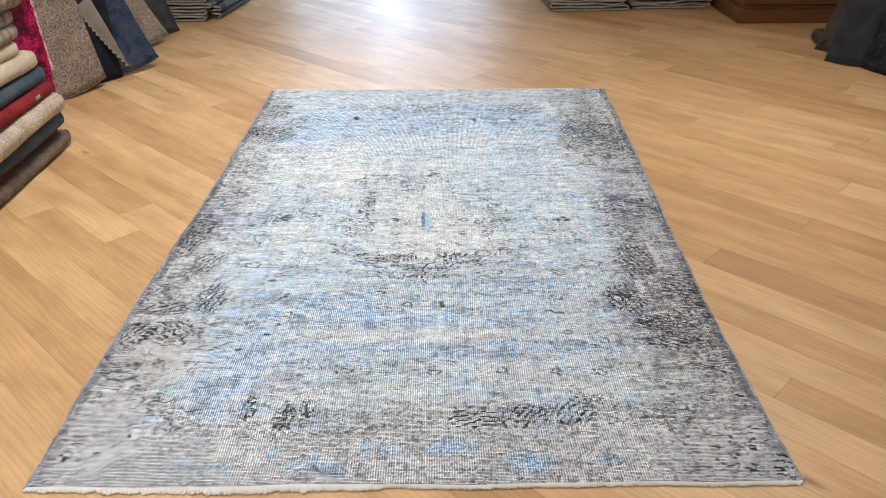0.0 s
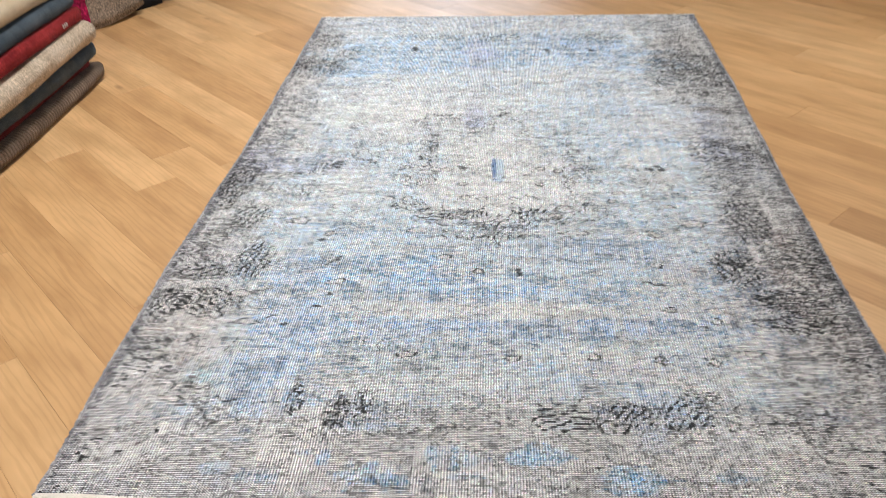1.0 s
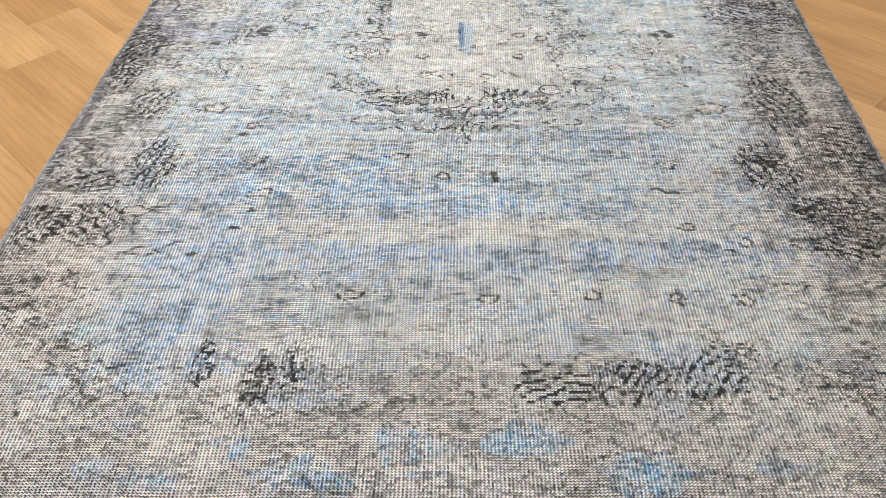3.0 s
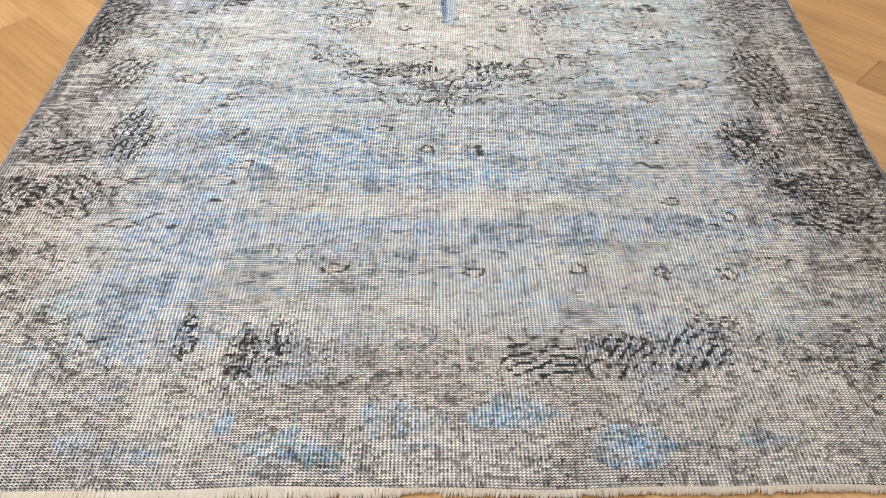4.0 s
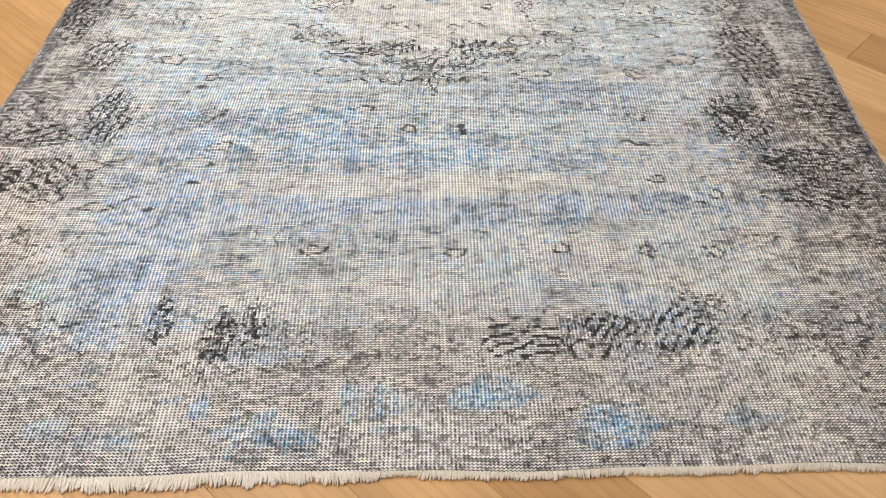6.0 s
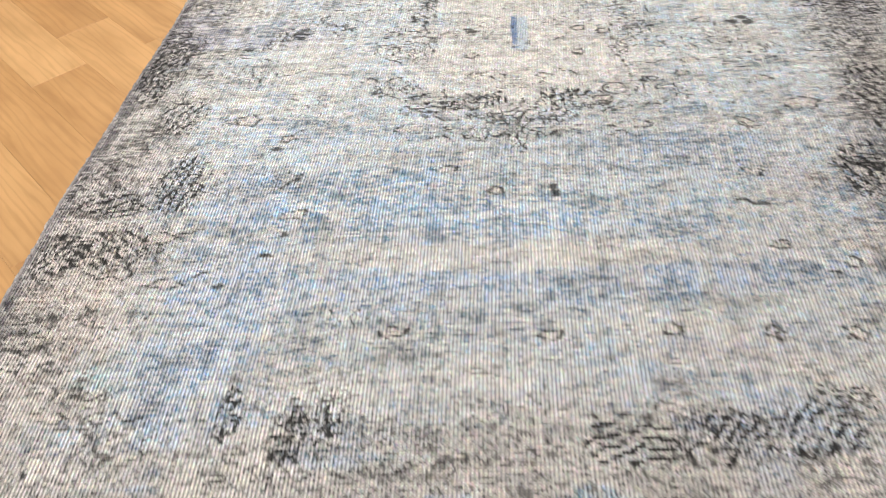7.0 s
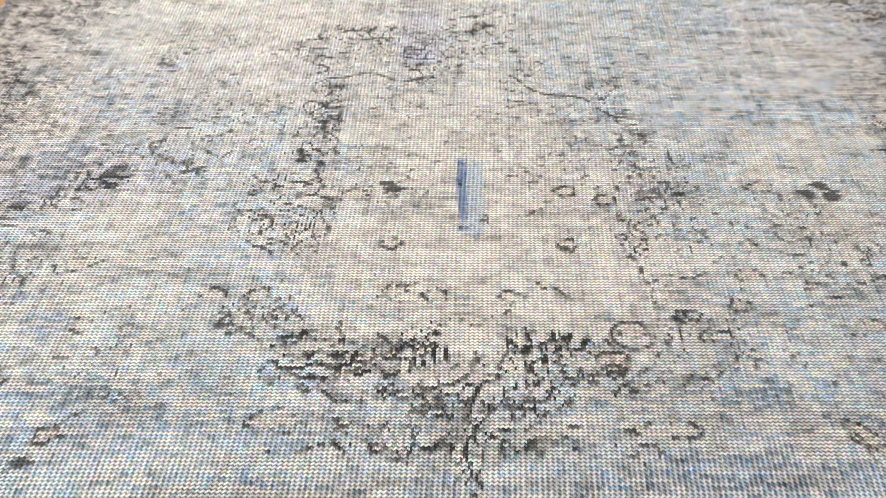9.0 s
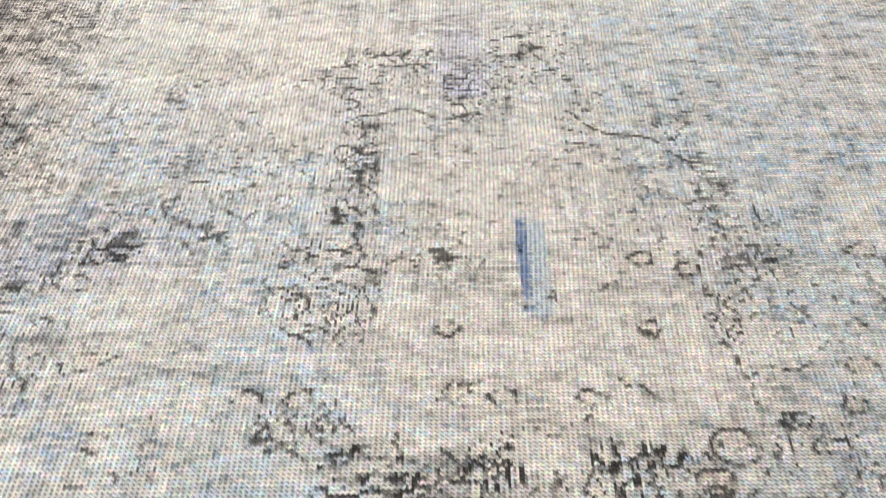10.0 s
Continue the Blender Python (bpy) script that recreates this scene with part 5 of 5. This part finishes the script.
for i in range(m):
    for j in (0, 5):
        q = i * 6 + j
        flap_f.append((q, q + 6, q + 6 + (m + 1) * 6, q + (m + 1) * 6))
flap = part("flap", mesh_from("flap", flap_v, flap_f, GREY_BACK), navy, "turned-back grey underside")
for k in range(46):
    g0, g1 = k / 46, (k + 0.8) / 46
    pts = [tip.lerp(hi0, g) + Vector((-0.05 * math.sin(g * 3) + 0.004, -0.02 * math.sin(g * 3) - 0.006, 0)) for g in (g0, (g0 + g1) / 2, g1)]
    part("stitch", tube_mesh("stitch", pts, 0.0055, PALE_EDGE if k % 2 else MAT_BLACK_EDGE, 5), flap)

# dark pieces across the room
gb1 = "dark hanging rugs"
grey = hanging("hanging_rug", (2.735, 3.895), (2.945, 3.72), 1.5, STEEL, "steel grey felt hanging rug with stitched hem", lean=(0.30, 0.05), ripple=0.04, flare=0.09, seed=8, group=gb1)
for k in range(13):
    f = (k + 0.5) / 13
    p = Vector((2.735, 3.895, 0.014)).lerp(Vector((2.945, 3.72, 0.014)), f) + Vector((-0.64, -0.768, 0)) * (0.008 + 0.035 * math.sin(math.pi * f))
    part("stitch", tube_mesh("stitch", [p, p + Vector((0.003, -0.002, 0.008)), p + Vector((0.006, -0.004, 0.016))], 0.0014, GREY_BACK, 5), grey, "pale blanket stitch")
hanging("hanging_rug", (2.90, 3.78), (3.06, 3.40), 1.5, COAL, "charcoal woven hanging rug", flare=0.08, lean=(0.25, 0.0), seed=9, group=gb1)
hanging("hanging_rug", (3.00, 3.45), (3.30, 3.05), 1.5, COAL, "charcoal woven hanging rug", flare=0.05, seed=10, group=gb1)
hanging("hanging_rug", (2.80, 4.20), (3.05, 3.95), 1.5, UMBER, "umber brown hanging rug behind the grey one", lean=(0.35, 0.05), flare=0.12, seed=11, group=gb1)
bundle("rolled_rug", 2.82, 4.16, 0.002, 0.3, 0.3, 0.09, UMBER, "dark umber rug rolled at the foot of the hangings", 31).rotation_euler = (0, 0, radians(170))


def pleated(name, x, y, z, width, depth, plies, thick, mat, edge_mat, label, seed, turn=0.0, group="folded rugs in stacks"):
    """A rug folded to and fro: plies joined by round turns, with its pale edge to the front."""
    r = random.Random(seed)
    thing = tagged(new(name), label, "rug", group)
    thing.location, thing.rotation_euler = (x, y, z), (0, 0, radians(turn))
    gap = thick * 1.25
    path = []
    w0, w1 = 0.0, width
    for i in range(plies):
        zc = thick / 2 + i * gap
        a, b = (w0 + r.uniform(0, 0.07), w1 - r.uniform(0, 0.07))
        us = [a + (b - a) * k / 12 for k in range(13)]
        if i % 2:
            us = us[::-1]
        for u in us:
            sag = 0.8 * thick * noise.noise((u * 6, i * 1.7, seed))
            path.append((u, zc + sag * (0 if i == 0 else 1)))
        if i < plies - 1:
            d = -1 if i % 2 else 1
            for k in range(1, 5):
                an = -math.pi / 2 + math.pi * k / 5
                path.append((us[-1] + d * gap * 0.7 * math.cos(an), zc + gap / 2 + gap / 2 * math.sin(an)))
    n = len(path)
    up, dn = [], []
    for i, (u, h) in enumerate(path):
        (ua, ha), (ub, hb) = path[max(0, i - 1)], path[min(n - 1, i + 1)]
        du, dh = ub - ua, hb - ha
        ln = max(1e-6, math.hypot(du, dh))
        nx, nz = -dh / ln, du / ln
        up.append((u + nx * thick / 2, max(0.001, h + nz * thick / 2)))
        dn.append((u - nx * thick / 2, max(0.001, h - nz * thick / 2)))
    prof = up + dn[::-1]
    rings = []
    for k in range(5):
        f = k / 4
        rings.append([(u + 0.01 * noise.noise((u * 3, f * 4, seed)), f * depth + 0.012 * noise.noise((u * 5, h * 30, seed + 2)) * (1 if k == 0 else 0), h) for u, h in prof])
    part("cloth", ring_sweep("cloth", rings, mat), thing)
    pts = [(u, 0.012 * noise.noise((u * 5, h * 30, seed + 2)) - 0.002, h) for u, h in path]
    part("selvage", tube_mesh("selvage", pts, thick * 0.34, edge_mat, 5, 0.3, r), thing, "pale frayed selvage")
    return plies * gap


STONE = wool("stone_grey_wool", [(0.17, 0.165, 0.14), (0.29, 0.28, 0.24)], 0.5)
GREEN_GREY = wool("green_grey_wool", [(0.13, 0.17, 0.16), (0.23, 0.26, 0.24)], 0.5)
BLUE_GREY = wool("blue_grey_wool", [(0.09, 0.12, 0.15), (0.17, 0.20, 0.23)], 0.5)
for bx, by, wd, turn, mats, seed in ((-2.66, 5.10, 0.90, 4, (GREEN_GREY, STONE, STONE), 40), (1.035, 5.46, 0.71, 4, (STONE, STONE, BLUE_GREY), 50), (1.775, 5.54, 0.72, 5, (GREY_BACK, STONE, BLUE_GREY), 60)):
    h = 0.002
    for k, mt in enumerate(mats):
        word = "green-grey" if mt is GREEN_GREY else "blue-grey" if mt is BLUE_GREY else "stone grey"
        h += pleated("folded_rug", bx + 0.01 * k, by + 0.01 * k, h, wd, 0.7, 4, 0.020, mt, PALE_EDGE, word + " flat-woven rug folded in a pile", seed + k, turn)
pleated("folded_rug", -1.80, 5.28, 0.002, 0.10, 0.75, 5, 0.022, BLUE_GREY, PALE_EDGE, "narrow blue-grey rug folded beside the pile", 70, -8)

# low cabinet
cab = tagged(new("cabinet"), "cherry-stained wooden cabinet on a plinth", "cabinet")
cab.location = (2.515, 5.0, 0)
part("plinth", box_mesh("plinth", (0, 0, 0.001), (1.5, 0.75, 0.10), MAT_CABINET, 0.006), cab, "orange-brown moulded plinth")
part("body", box_mesh("body", (0.05, 0.06, 0.10), (1.45, 0.75, 1.0), MAT_CABINET, 0.004), cab)
for k in range(3):
    part("cabinet_door", box_mesh("cabinet_door", (0.07 + 0.46 * k, 0.045, 0.14), (0.51 + 0.46 * k, 0.0605, 0.96), MAT_CABINET, 0.005), cab)
